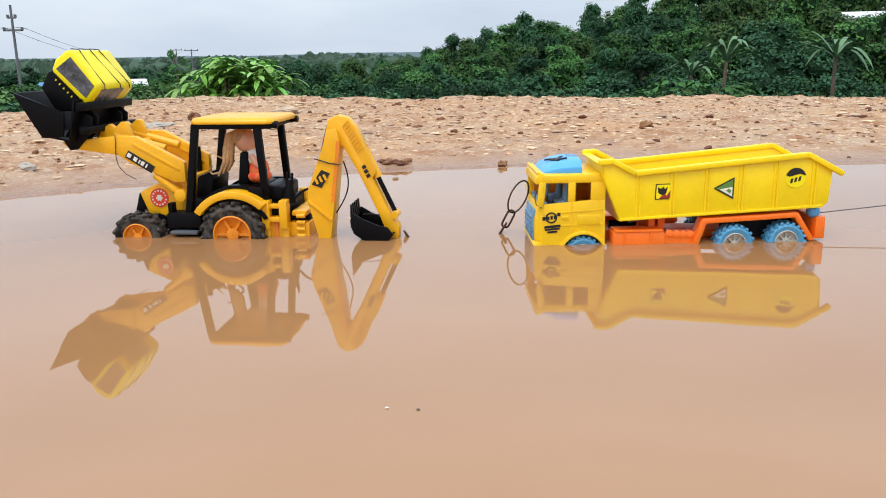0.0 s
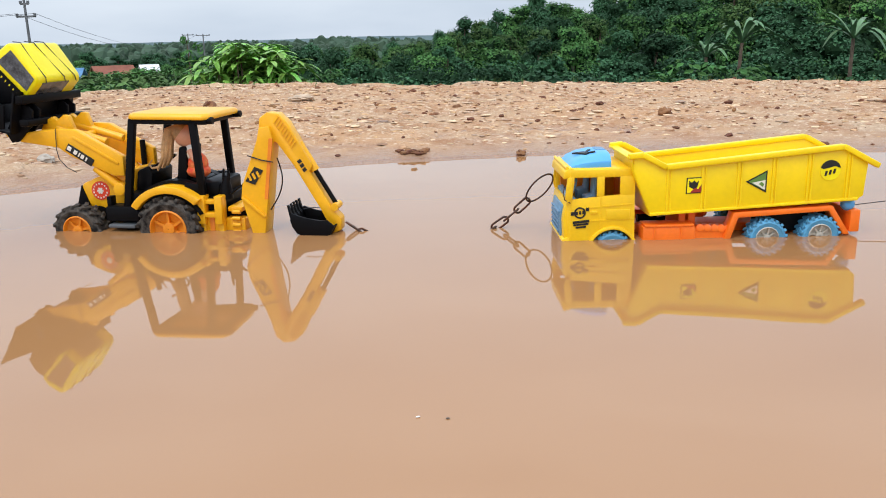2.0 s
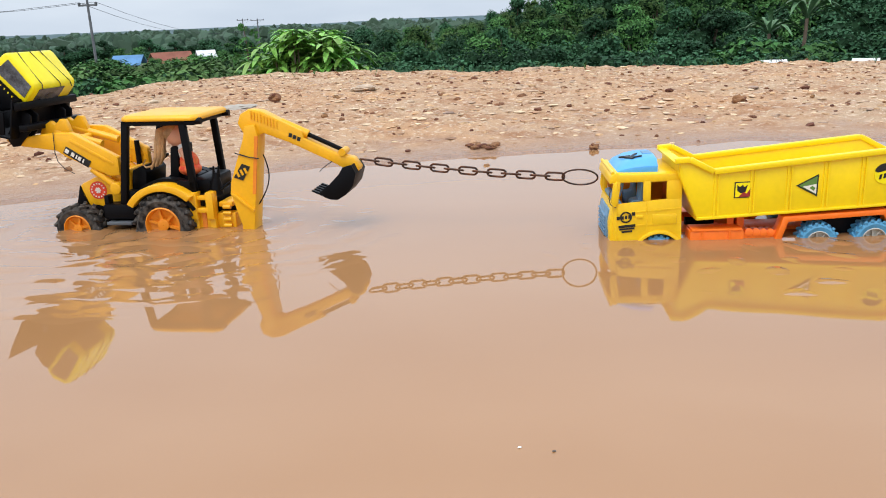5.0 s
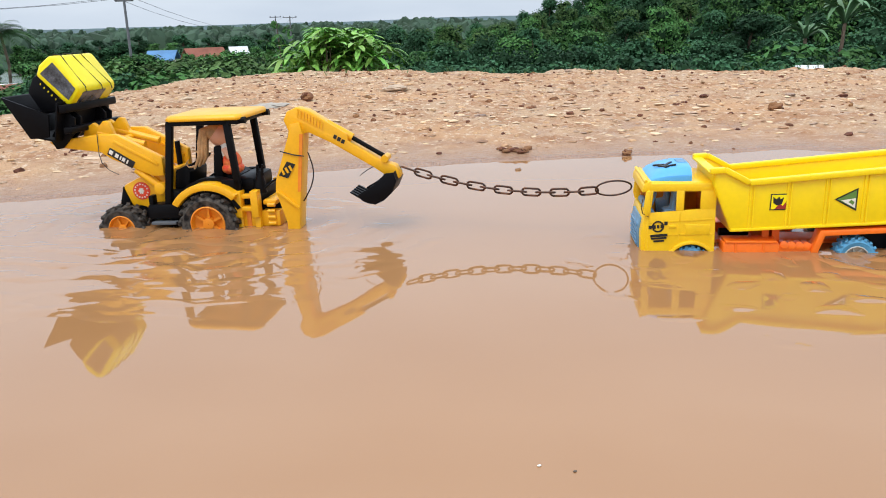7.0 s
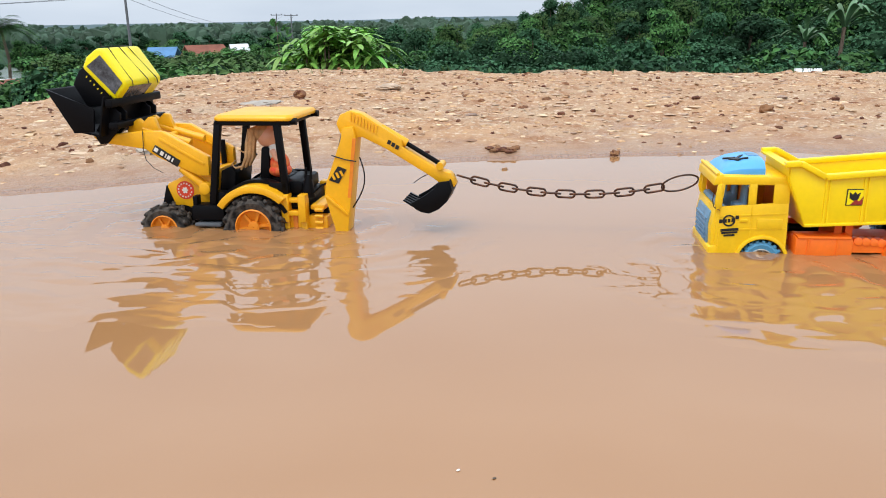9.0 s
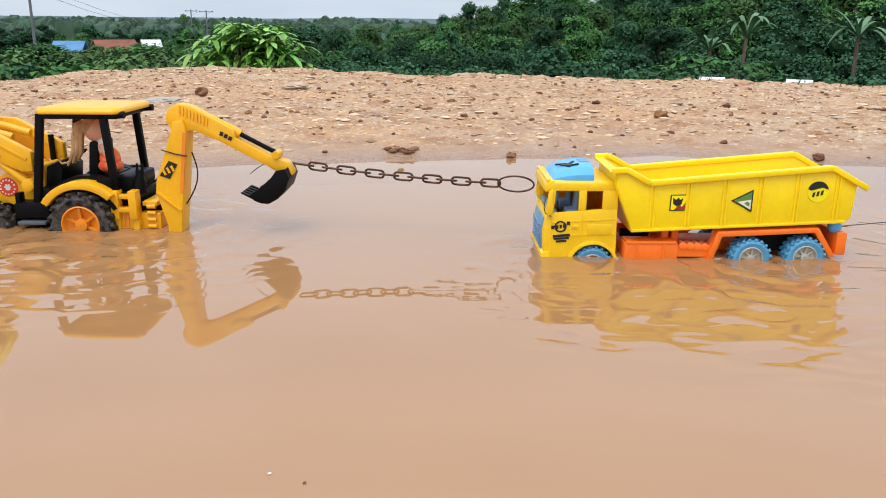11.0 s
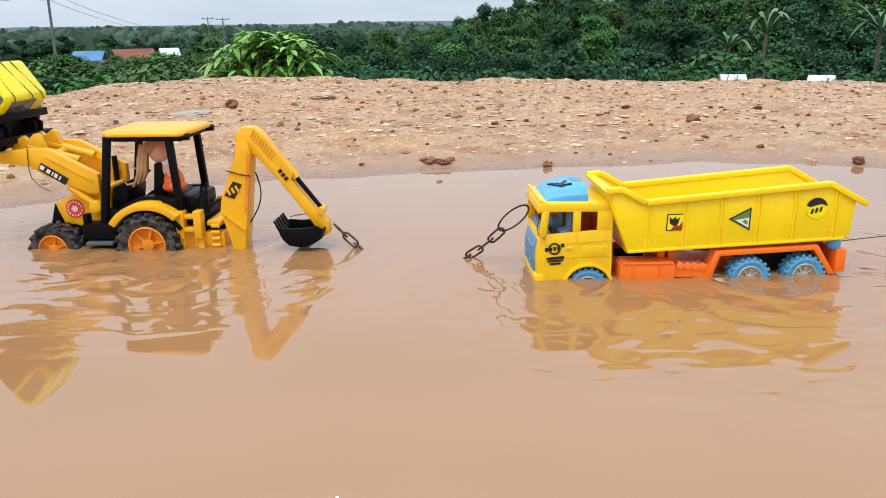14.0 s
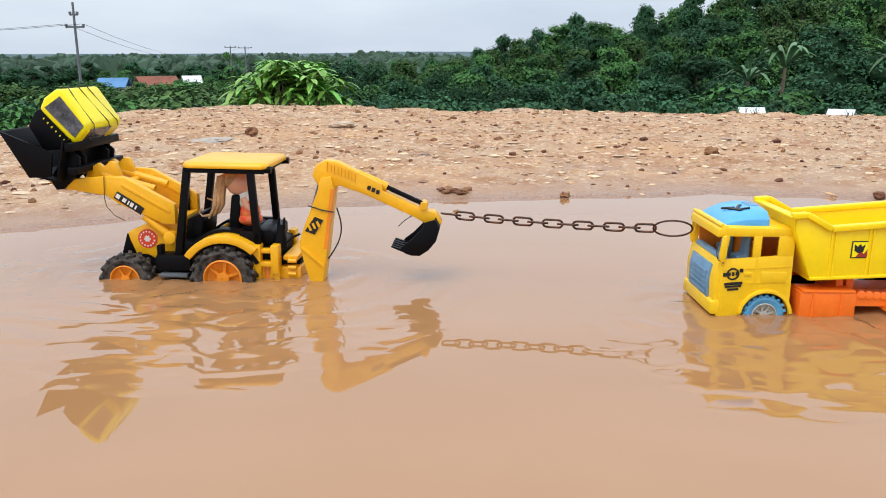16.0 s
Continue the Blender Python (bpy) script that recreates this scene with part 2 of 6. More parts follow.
def ground_material():
    """Orange clay with pale gravel specks; low and near the pond it is wet and glossy, far off it is overgrown."""
    m = bpy.data.materials.new("orange_clay")
    m.use_nodes = True
    nt, ln = m.node_tree.nodes, m.node_tree.links
    b = nt["Principled BSDF"]
    geo = nt.new("ShaderNodeNewGeometry")
    sep = nt.new("ShaderNodeSeparateXYZ")
    ln.new(geo.outputs["Position"], sep.inputs["Vector"])

    def noise_node(scale, detail, rough=0.5):
        n = nt.new("ShaderNodeTexNoise")
        n.inputs["Scale"].default_value, n.inputs["Detail"].default_value, n.inputs["Roughness"].default_value = scale, detail, rough
        ln.new(geo.outputs["Position"], n.inputs["Vector"])
        return n.outputs["Fac"]

    def ranged(src, lo, hi, a=0.0, c=1.0):
        r = nt.new("ShaderNodeMapRange")
        for key, value in (("From Min", lo), ("From Max", hi), ("To Min", a), ("To Max", c)):
            r.inputs[key].default_value = value
        ln.new(src, r.inputs["Value"])
        return r.outputs["Result"]

    def mixed(fac, a, c):
        x = nt.new("ShaderNodeMix")
        x.data_type = "RGBA"
        ln.new(fac, x.inputs["Factor"])
        for key, value in (("A", a), ("B", c)):
            if isinstance(value, tuple):
                x.inputs[key].default_value = (*value, 1)
            else:
                ln.new(value, x.inputs[key])
        return x.outputs["Result"]

    broad, mid, fine, grit = noise_node(1.7, 4), noise_node(9, 5, 0.65), noise_node(60, 4, 0.7), noise_node(220, 2)
    col = mixed(ranged(broad, 0.35, 0.65), (0.54, 0.305, 0.152), (0.50, 0.345, 0.218))
    col = mixed(ranged(mid, 0.45, 0.64), col, (0.37, 0.182, 0.084))
    col = mixed(ranged(fine, 0.54, 0.66, 0, 0.85), col, (0.72, 0.57, 0.42))
    col = mixed(ranged(grit, 0.60, 0.75, 0, 0.5), col, (0.27, 0.12, 0.05))
    wet = ranged(sep.outputs["Z"], 0.016, 0.003)
    col = mixed(wet, col, (0.36, 0.20, 0.115))
    far = ranged(sep.outputs["Y"], 5.0, 9.0)
    col = mixed(far, col, (0.035, 0.075, 0.018))
    ln.new(col, b.inputs["Base Color"])
    ln.new(ranged(wet, 0, 1, 0.9, 0.25), b.inputs["Roughness"])
    bp = nt.new("ShaderNodeBump")
    bp.inputs["Strength"].default_value, bp.inputs["Distance"].default_value = 1.0, 0.015
    ln.new(fine, bp.inputs["Height"])
    ln.new(bp.outputs["Normal"], b.inputs["Normal"])
    return m


WATER = water_material()
CLAY = ground_material()
STONE = material("pale_stone", (0.68, 0.49, 0.32), 0.85, vary=0.2, scale=20, bump=0.5, island=0.3, bump_dist=0.003)
STONE_ONE = material("weathered_stone", (0.56, 0.42, 0.30), 0.85, vary=0.22, scale=25, bump=0.5, obvary=0.35, bump_dist=0.003)
CLOD = material("red_clay_clod", (0.22, 0.095, 0.045), 0.9, vary=0.22, scale=25, bump=0.5, island=0.4, bump_dist=0.004)
CRUMB = material("dry_clay_crumbs", (0.56, 0.345, 0.19), 0.9, vary=0.2, scale=20, bump=0.5, island=0.22, bump_dist=0.003)
PEBBLE_WHITE = material("white_stone", (0.42, 0.37, 0.31), 0.8, vary=0.12, scale=30, bump=0.3)
LEAF = material("green_leaf", (0.085, 0.205, 0.055), 0.7, vary=0.15, scale=0.35, fine=3.0, bump=0.0, island=0.25, second=(0.035, 0.105, 0.030), obvary=0.35, spec=0.2)
LEAF_DARK = material("dark_green_leaf", (0.042, 0.114, 0.052), 0.7, vary=0.15, scale=0.35, fine=3.0, bump=0.0, island=0.25, second=(0.016, 0.055, 0.024), obvary=0.45, spec=0.2)
LEAF_OLIVE = material("olive_leaf", (0.090, 0.165, 0.050), 0.7, vary=0.15, scale=0.35, fine=3.0, bump=0.0, island=0.25, second=(0.03, 0.07, 0.02), obvary=0.35, spec=0.2)
LEAF_BRIGHT = material("bright_green_leaf", (0.22, 0.44, 0.08), 0.45, vary=0.1, scale=3, bump=0.0, island=0.35, second=(0.13, 0.32, 0.05))
LEAF_BANANA = material("banana_leaf", (0.095, 0.185, 0.085), 0.6, vary=0.12, scale=2, bump=0.0, island=0.3)
# haze of the distance is mixed into this blue-green base colour
FAR_WOOD = material("distant_foliage", (0.045, 0.085, 0.05), 0.9, vary=0.15, scale=0.05, fine=0.5, bump=0.0, island=0.3)
# near-black green: the shade inside a crown, put into the colour
CROWN_SHADE = material("shaded_inner_foliage", (0.014, 0.038, 0.016), 0.9, vary=0.15, scale=1.0, bump=0.0, spec=0.1)
BARK = material("grey_brown_bark", (0.14, 0.10, 0.07), 0.85, vary=0.2, scale=4, bump=0.4, bump_dist=0.02)
DRY_WOOD = material("dry_branch_wood", (0.33, 0.22, 0.13), 0.85, vary=0.2, scale=8, bump=0.3)
CONCRETE = material("grey_pole_concrete", (0.16, 0.16, 0.17), 0.8, vary=0.12, scale=2, bump=0.2)
ROOF_RED = material("rusty_red_roof", (0.26, 0.085, 0.05), 0.7, vary=0.15, scale=1.5, bump=0.1)
ROOF_BLUE = material("blue_metal_roof", (0.08, 0.22, 0.42), 0.5, vary=0.12, scale=1.5, bump=0.1)
ROOF_WHITE = material("pale_metal_roof", (0.72, 0.74, 0.76), 0.5, vary=0.08, scale=1.5, bump=0.1)
PLASTER = material("pale_plaster", (0.55, 0.50, 0.43), 0.85, vary=0.12, scale=1.2, bump=0.2)
PLASTER_GREEN = material("green_painted_plaster", (0.16, 0.36, 0.26), 0.85, vary=0.12, scale=1.2, bump=0.2)
DARK_PANE = material("dark_window_glass", (0.02, 0.025, 0.03), 0.1, vary=0.1, scale=2, bump=0.0)


# ---- mesh helpers ----
def finish(bm, bevel=0.0, seg=2):
    """Rounds the edges, and shades smooth but for the sharp edges that are left."""
    bmesh.ops.recalc_face_normals(bm, faces=bm.faces)
    if bevel:
        edges = [e for e in bm.edges if len(e.link_faces) == 2 and e.calc_face_angle(0) > 0.5]
        bmesh.ops.bevel(bm, geom=edges, offset=bevel, segments=seg, affect="EDGES", profile=0.5, clamp_overlap=True)
    for f in bm.faces:
        f.smooth = True
    for e in bm.edges:
        e.smooth = len(e.link_faces) == 2 and e.calc_face_angle(0) < 0.6
    return bm


def part(name, bm, mat, parent=None, label="", bevel=0.0, seg=2):
    finish(bm, bevel, seg)
    me = bpy.data.meshes.new(name)
    bm.to_mesh(me)
    bm.free()
    for one in mat if isinstance(mat, (list, tuple)) else [mat]:
        me.materials.append(one)
    ob = new(name, me)
    if parent:
        ob.parent = parent
    return tagged(ob, label) if label else ob


def box(x0, x1, y0, y1, z0, z1, bm=None):
    bm = bm or bmesh.new()
    m = Matrix.Translation(((x0 + x1) / 2, (y0 + y1) / 2, (z0 + z1) / 2)) @ Matrix.Diagonal((x1 - x0, y1 - y0, z1 - z0, 1))
    bmesh.ops.create_cube(bm, size=1, matrix=m)
    return bm


def prism(profile, y0, y1, bm=None):
    """A side profile of (x, z) pairs, thick from y0 to y1."""
    bm = bm or bmesh.new()
    a = [bm.verts.new((x, y0, z)) for x, z in profile]
    b = [bm.verts.new((x, y1, z)) for x, z in profile]
    bm.faces.new(a)
    bm.faces.new(b[::-1])
    for i in range(len(a)):
        j = (i + 1) % len(a)
        bm.faces.new((a[i], b[i], b[j], a[j]))
    return bm


def rod(p, q, r, bm=None, seg=12, r2=None, caps=True):
    bm = bm or bmesh.new()
    p, q = Vector(p), Vector(q)
    m = Matrix.Translation((p + q) / 2) @ (q - p).to_track_quat("Z", "Y").to_matrix().to_4x4()
    bmesh.ops.create_cone(bm, cap_ends=caps, segments=seg, radius1=r, radius2=r if r2 is None else r2, depth=(q - p).length, matrix=m)
    return bm


def beam(p, q, w, d, bm=None):
    """A square bar from p to q, w wide in the side view and d deep."""
    bm = bm or bmesh.new()
    p, q = Vector(p), Vector(q)
    along = (q - p).normalized()
    side = along.cross(Vector((0, 1, 0))).normalized() * w / 2
    deep = Vector((0, d / 2, 0))
    ring = lambda c: [bm.verts.new(c + s) for s in (side + deep, side - deep, -side - deep, -side + deep)]
    a, b = ring(p), ring(q)
    bm.faces.new(a), bm.faces.new(b[::-1])
    for i in range(4):
        bm.faces.new((a[i], b[i], b[(i + 1) % 4], a[(i + 1) % 4]))
    return bm


def tube(points, r, bm=None, seg=8):
    """A bent round bar along the points; r may be a list."""
    bm = bm or bmesh.new()
    pts = [Vector(p) for p in points]
    rs = r if isinstance(r, (list, tuple)) else [r] * len(pts)
    rings = []
    for i, p in enumerate(pts):
        way = (pts[min(i + 1, len(pts) - 1)] - pts[max(i - 1, 0)]).normalized()
        a = way.orthogonal().normalized() if not rings else (prev_a - way * prev_a.dot(way)).normalized()
        prev_a = a
        b = way.cross(a)
        rings.append([bm.verts.new(p + (a * math.cos(k * math.tau / seg) + b * math.sin(k * math.tau / seg)) * rs[i]) for k in range(seg)])
    for u, v in zip(rings, rings[1:]):
        for k in range(seg):
            bm.faces.new((u[k], u[(k + 1) % seg], v[(k + 1) % seg], v[k]))
    bm.faces.new(rings[0][::-1]), bm.faces.new(rings[-1])
    return bm


def lathe(profile, bm=None, seg=32):
    """Turns (radius, y) pairs about the y axis into a closed ring."""
    bm = bm or bmesh.new()
    rings = [[bm.verts.new((r * math.cos(k * math.tau / seg), y, r * math.sin(k * math.tau / seg))) for k in range(seg)] for r, y in profile]
    for u, v in zip(rings, rings[1:] + rings[:1]):
        for k in range(seg):
            bm.faces.new((u[k], u[(k + 1) % seg], v[(k + 1) % seg], v[k]))
    return bm


def arc(cx, cz, r, a0, a1, n):
    return [(cx + r * math.cos(radians(a0 + (a1 - a0) * i / n)), cz + r * math.sin(radians(a0 + (a1 - a0) * i / n))) for i in range(n + 1)]


def joined(name, verts, faces, mat, parent=None, label="", smooth=False):
    me = bpy.data.meshes.new(name)
    me.from_pydata(verts, [], faces)
    me.materials.append(mat)
    if smooth:
        me.polygons.foreach_set("use_smooth", [True] * len(me.polygons))
    me.update()
    ob = new(name, me)
    if parent:
        ob.parent = parent
    return tagged(ob, label) if label else ob


def thing(name, label, category, group="", kind=""):
    return tagged(new(name), label, category, group, kind)


# ---- ground and water ----
SHORE = [(-6, -1.0), (-3, 0.3), (-1.6, 0.85), (-0.95, 1.2), (-0.68, 1.33), (-0.45, 1.45), (-0.2, 1.53), (0.12, 1.63), (0.42, 1.66), (0.62, 1.60),
         (0.75, 1.55), (1.0, 1.60), (1.8, 1.45), (3, 0.6), (6, -1.0)]
SKYLINE = [(-60, 0.2), (-22, 0.2), (-12, 0.15), (-7, -0.05), (-4, 0.0), (-1.2, 0.1), (0, 0.9), (0.5, 1.2), (1.5, 1.2), (3, 1.6), (4.5, 2.1), (6, 2.4), (7.5, 2.2), (9, 2.5), (10.2, 2.9), (12, 3.2), (13, 3.7), (20, 5.0), (30, 6), (60, 6)]


def along(table, x):
    xs, ys = zip(*table)
    return float(np.interp(x, xs, ys))


def shore_distance(x, y):
    """Metres from the water's edge towards the bank."""
    wobble = 0.05 * noise.noise((x * 2.3, y * 1.2, 3.1)) + 0.025 * noise.noise((x * 9, y * 5, 7.7))
    front = y - along(SHORE, x) + wobble
    back = -1.6 - y + 0.3 * noise.noise((x, 0, 9))
    return max(front, back, abs(x) - 3.4)


def ground_height(x, y):
    d = shore_distance(x, y)
    r = math.hypot(x, y)
    az = math.degrees(math.atan2(x, y)) if y > 0 else 60.0
    rough = noise.fractal((x * 3.2, y * 3.2, 0.0), 1.0, 2.0, 4)
    clumps = noise.fractal((x * 14, y * 14, 4.0), 0.9, 2.1, 3)
    if d < 0:
        return max(-0.055, d * 0.10 - 0.002)
    z = 0.030 * (1 - math.exp(-d * 2.2)) + min(1, d * 3.5) * (0.009 * rough + 0.0105 * clumps) + min(d, 0.05) * 0.04
    crest = 3.62 - 0.22 * x if x > -1.3 else 3.9 + (x + 1.3) * 0.5
    crest += 0.06 * noise.noise((x * 3, 0, 5))
    over = y - crest if y > 0 else 0
    over = max(over, (-1.46 - x + 0.05 * noise.noise((0, y * 3, 6))) * min(1, max(0, (y - 1.6) / 0.5)))
    if over > 0:
        slope = min(over, 12.0)
        z -= 0.19 * slope * min(1, over / 0.6) - 0.006 * rough
    if y > 0 and r > 16:
        z -= 0.025 * min(r - 16, 130)
    if y < 0 or abs(x) > 6:
        z = min(z, 0.12)
    if y > 0 and r > 20:
        z += (0.010 * max(0, along(SKYLINE, az) - 0.9) + 0.02 * min(1, max(0, along(SKYLINE, az)))) * min(r - 20, 60) + 0.4 * noise.noise((x * 0.05, y * 0.05, 2))
    if r > 150:
        z -= (z + 9.0) * min(1, (r - 150) / 150)
    return z


def build_ground():
    azs = list(np.arange(-46, 46.01, 0.32)) + list(np.arange(52, 314, 8.0))
    rs = [0.0] + list(np.arange(0.25, 1.05, 0.2)) + list(np.arange(1.1, 4.4, 0.019)) + list(np.geomspace(4.45, 60, 46)) + list(np.geomspace(68, 4500, 22))
    verts, faces = [], []
    for r in rs:
        for a in azs:
            x, y = r * math.sin(radians(a)), r * math.cos(radians(a))
            verts.append((x, y, ground_height(x, y)))
    n = len(azs)
    for i in range(len(rs) - 1):
        for k in range(n):
            j = (k + 1) % n
            faces.append((i * n + k, (i + 1) * n + k, (i + 1) * n + j, i * n + j))
    g = joined("ground", verts, faces, CLAY, smooth=True)
    tagged(g, "gravelly orange clay bank that falls away to a green valley", "ground", kind="structure")


def build_water():
    xs = [-3.6 + 0.1 * k for k in range(73)]
    verts = [(x, y, 0.0) for x in xs for y in (-2.2, along(SHORE, x) + 0.15)]
    faces = [(2 * k, 2 * k + 2, 2 * k + 3, 2 * k + 1) for k in range(len(xs) - 1)]
    tagged(joined("water", verts, faces, WATER), "still muddy brown puddle water that mirrors the toys", "water", kind="structure")


build_ground()
build_water()


# ---- backhoe loader toy: front points to -x, water level at z = 0 ----
def wheel(name, parent, x, y, z, r, width, tyre_mat, rim_mat, blocks, spokes, out):
    """A wheel with lugs; out is -1 where its face looks to -y."""
    hub = new(name)
    hub.parent = parent
    hub.location = (x, y, z)
    w = width / 2
    bm = lathe([(r * 0.58, -w * 0.85), (r * 0.80, -w), (r * 0.93, -w * 0.86), (r * 0.95, 0), (r * 0.93, w * 0.86), (r * 0.80, w), (r * 0.58, w * 0.85)], seg=40)
    part("tyre", bm, tyre_mat, hub)
    lug = None
    for k in range(blocks):
        for side in (-1, 1):
            a = math.tau * (k + 0.25 * side) / blocks
            if not lug:
                lug = part("tread_lug", box(-r * 0.07, r * 0.07, -w * 0.50, w * 0.50, -r * 0.075, r * 0.075), tyre_mat, hub, bevel=r * 0.02, seg=1)
                ob = lug
            else:
                ob = new("tread_lug", lug.data)
                ob.parent = hub
            ob.matrix_basis = Matrix.Rotation(-a, 4, "Y") @ Matrix.Translation((r * 0.955, side * w * 0.52, 0)) @ Matrix.Rotation(side * 0.45, 4, "X")
    o = out * w
    rb = lathe([(r * 0.60, o * 0.90), (r * 0.56, o * 0.95), (r * 0.50, o * 0.55), (r * 0.20, o * 0.40), (r * 0.19, o * 0.80), (r * 0.12, o * 0.84), (0.0006, o * 0.84),
                (0.0006, -o * 0.8), (r * 0.60, -o * 0.8)], seg=32)
    for k in range(spokes):
        a = math.tau * k / spokes
        m = Matrix.Rotation(-a, 4, "Y") @ Matrix.Translation((r * 0.36, o * 0.56, 0)) @ Matrix.Diagonal((r * 0.36, w * 0.28, r * 0.085, 1))
        bmesh.ops.create_cube(rb, size=1, matrix=m)
    part("rim", rb, rim_mat, hub)
    return hub


def disc(x, y, z, r, thick, seg=28):
    return rod((x, y, z), (x, y - thick, z), r, seg=seg)


def trough(outer, inside, thick):
    """The profile of a bent plate: outer points, and back along points moved towards the inside."""
    c = Vector(inside)
    inner = [tuple(Vector(p) + (c - Vector(p)).normalized() * thick) for p in outer]
    return list(outer) + inner[::-1]


BOOM_SHIFT = (0.0115, -0.045, 0.0040)


def build_hoe():
    hoe = thing("backhoe_loader", "yellow and black plastic toy backhoe loader standing wheel-deep in muddy water", "toy vehicle")
    wheels = []
    for s in (-1, 1):
        wheels.append((wheel("rear_wheel", hoe, 0.042, 0.050 * s, 0.0105, 0.0385, 0.034, RUBBER, RIM_ORANGE, 17, 6, s), 0.0385))
        wheels.append((wheel("front_wheel", hoe, -0.077, 0.050 * s, 0.0045, 0.0305, 0.026, RUBBER, RIM_ORANGE, 15, 6, s), 0.0305))
    part("chassis", box(-0.070, 0.128, -0.030, 0.030, -0.012, 0.030), BLACK, hoe, bevel=0.002)
    part("axle", rod((0.042, -0.05, 0.0105), (0.042, 0.05, 0.0105), 0.007), BLACK, hoe)
    part("axle", rod((-0.077, -0.05, 0.0065), (-0.077, 0.05, 0.0065), 0.006), BLACK, hoe)
    hood = part("hood", prism([(-0.091, 0.028), (-0.083, 0.057), (-0.060, 0.067), (-0.015, 0.076), (-0.015, 0.012), (-0.040, 0.008), (-0.052, 0.022), (-0.062, 0.028)], -0.030, 0.030),
                HOE_YELLOW, hoe, "rounded yellow engine hood", bevel=0.003)
    for s in (-1, 1):
        part("grille", prism([(-0.0915, 0.029), (-0.0835, 0.0555), (-0.0735, 0.029)], 0.030 * s - 0.0015, 0.030 * s + 0.0015), BLACK, hood, "black side grille", bevel=0.0006)
    st = part("round_sticker", disc(-0.059, -0.030, 0.049, 0.0118, 0.0008), STICKER_RED, hood, "red round sticker with white mark")
    star = bmesh.new()
    for a in (0, 60, 120):
        m = Matrix.Translation((-0.059, -0.0312, 0.049)) @ Matrix.Rotation(radians(a), 4, "Y") @ Matrix.Diagonal((0.008, 0.0006, 0.0022, 1))
        bmesh.ops.create_cube(star, size=1, matrix=m)
    for k in range(14):
        a = radians(20 + k * 25)
        bmesh.ops.create_cube(star, size=1, matrix=Matrix.Translation((-0.059 + 0.0088 * math.cos(a), -0.0312, 0.049 + 0.0088 * math.sin(a))) @ Matrix.Diagonal((0.0016, 0.0006, 0.0018, 1)))
    part("sticker_mark", star, WHITE, hood)
    # cab
    part("cab_floor", box(-0.016, 0.104, -0.044, 0.044, 0.030, 0.046), BLACK, hoe, bevel=0.002)
    part("dashboard", prism([(-0.014, 0.045), (-0.010, 0.074), (0.004, 0.080), (0.010, 0.072), (0.006, 0.045)], -0.028, 0.028), BLACK, hoe, bevel=0.002)
    for s in (-1, 1):
        y = 0.0465 * s
        part("cab_pillar", beam((-0.0155, y, 0.032), (0.0005, y, 0.139), 0.0085, 0.008), BLACK, hoe, bevel=0.0012)
        part("cab_pillar", beam((0.081, y, 0.050), (0.0745, y, 0.139), 0.0085, 0.008), BLACK, hoe, bevel=0.0012)
        part("window_sill", beam((0.060, y, 0.058), (0.084, y, 0.058), 0.012, 0.008), BLACK, hoe, bevel=0.001)
        part("top_rail", box(-0.002, 0.092, y - 0.004, y + 0.004, 0.1335, 0.1385), BLACK, hoe, bevel=0.001)
        fender_profile = arc(0.044, 0.006, 0.0565, 146, 48, 14) + [(0.0835, 0.047)] + arc(0.044, 0.006, 0.0475, 46, 146, 14)
        part("rear_fender", prism(fender_profile, 0.030 * s, 0.066 * s), HOE_YELLOW, hoe, "yellow rear mudguard", bevel=0.0015)
        part("fender_liner", prism(arc(0.044, 0.006, 0.0468, 150, 30, 14) + arc(0.044, 0.006, 0.042, 30, 150, 14), 0.029 * s, 0.058 * s), BLACK, hoe)
        part("fender_edge", prism(arc(0.044, 0.006, 0.0605, 140, 60, 12) + arc(0.044, 0.006, 0.0572, 60, 140, 12), 0.031 * s, 0.046 * s), BLACK, hoe)
        part("side_tank", box(-0.041, 0.002, 0.032 * s, 0.056 * s, 0.016, 0.035) if s > 0 else box(-0.041, 0.002, -0.056, -0.032, 0.016, 0.035), BLACK, hoe, "black step box", bevel=0.003)
        part("step", box(-0.036, -0.002, min(0.034 * s, 0.061 * s), max(0.034 * s, 0.061 * s), 0.0095, 0.0135), CHARCOAL, hoe, "worn grey step", bevel=0.001)
        part("step_bracket", box(-0.040, -0.034, min(0.04 * s, 0.052 * s), max(0.04 * s, 0.052 * s), 0.034, 0.046), BLACK, hoe, bevel=0.001)
    part("top_rail", box(-0.002, 0.005, -0.046, 0.046, 0.1335, 0.1385), BLACK, hoe, bevel=0.001)
    part("top_rail", box(0.083, 0.090, -0.046, 0.046, 0.1335, 0.1385), BLACK, hoe, bevel=0.001)
    roof = bmesh.new()
    outline = [(-0.005, -0.046), (0.002, -0.053), (0.089, -0.053), (0.096, -0.045), (0.096, 0.045), (0.089, 0.053), (0.002, 0.053), (-0.005, 0.046)]
    low = [roof.verts.new((x, y, 0.1390)) for x, y in outline]
    mid = [roof.verts.new((x, y, 0.1428)) for x, y in outline]
    top = [roof.verts.new((0.047 + (x - 0.047) * 0.95, y * 0.93, 0.1462)) for x, y in outline]
    for u, v in ((low, mid), (mid, top)):
        for i in range(8):
            roof.faces.new((u[i], u[(i + 1) % 8], v[(i + 1) % 8], v[i]))
    roof.faces.new(low[::-1]), roof.faces.new(top)
    part("roof", roof, HOE_YELLOW, hoe, "flat yellow cab roof", bevel=0.0012)
    for y in (-0.044, 0.044):
        part("roof_lamp", rod((0.090, y, 0.1380), (0.099, y, 0.1380), 0.0042), BLACK, hoe)
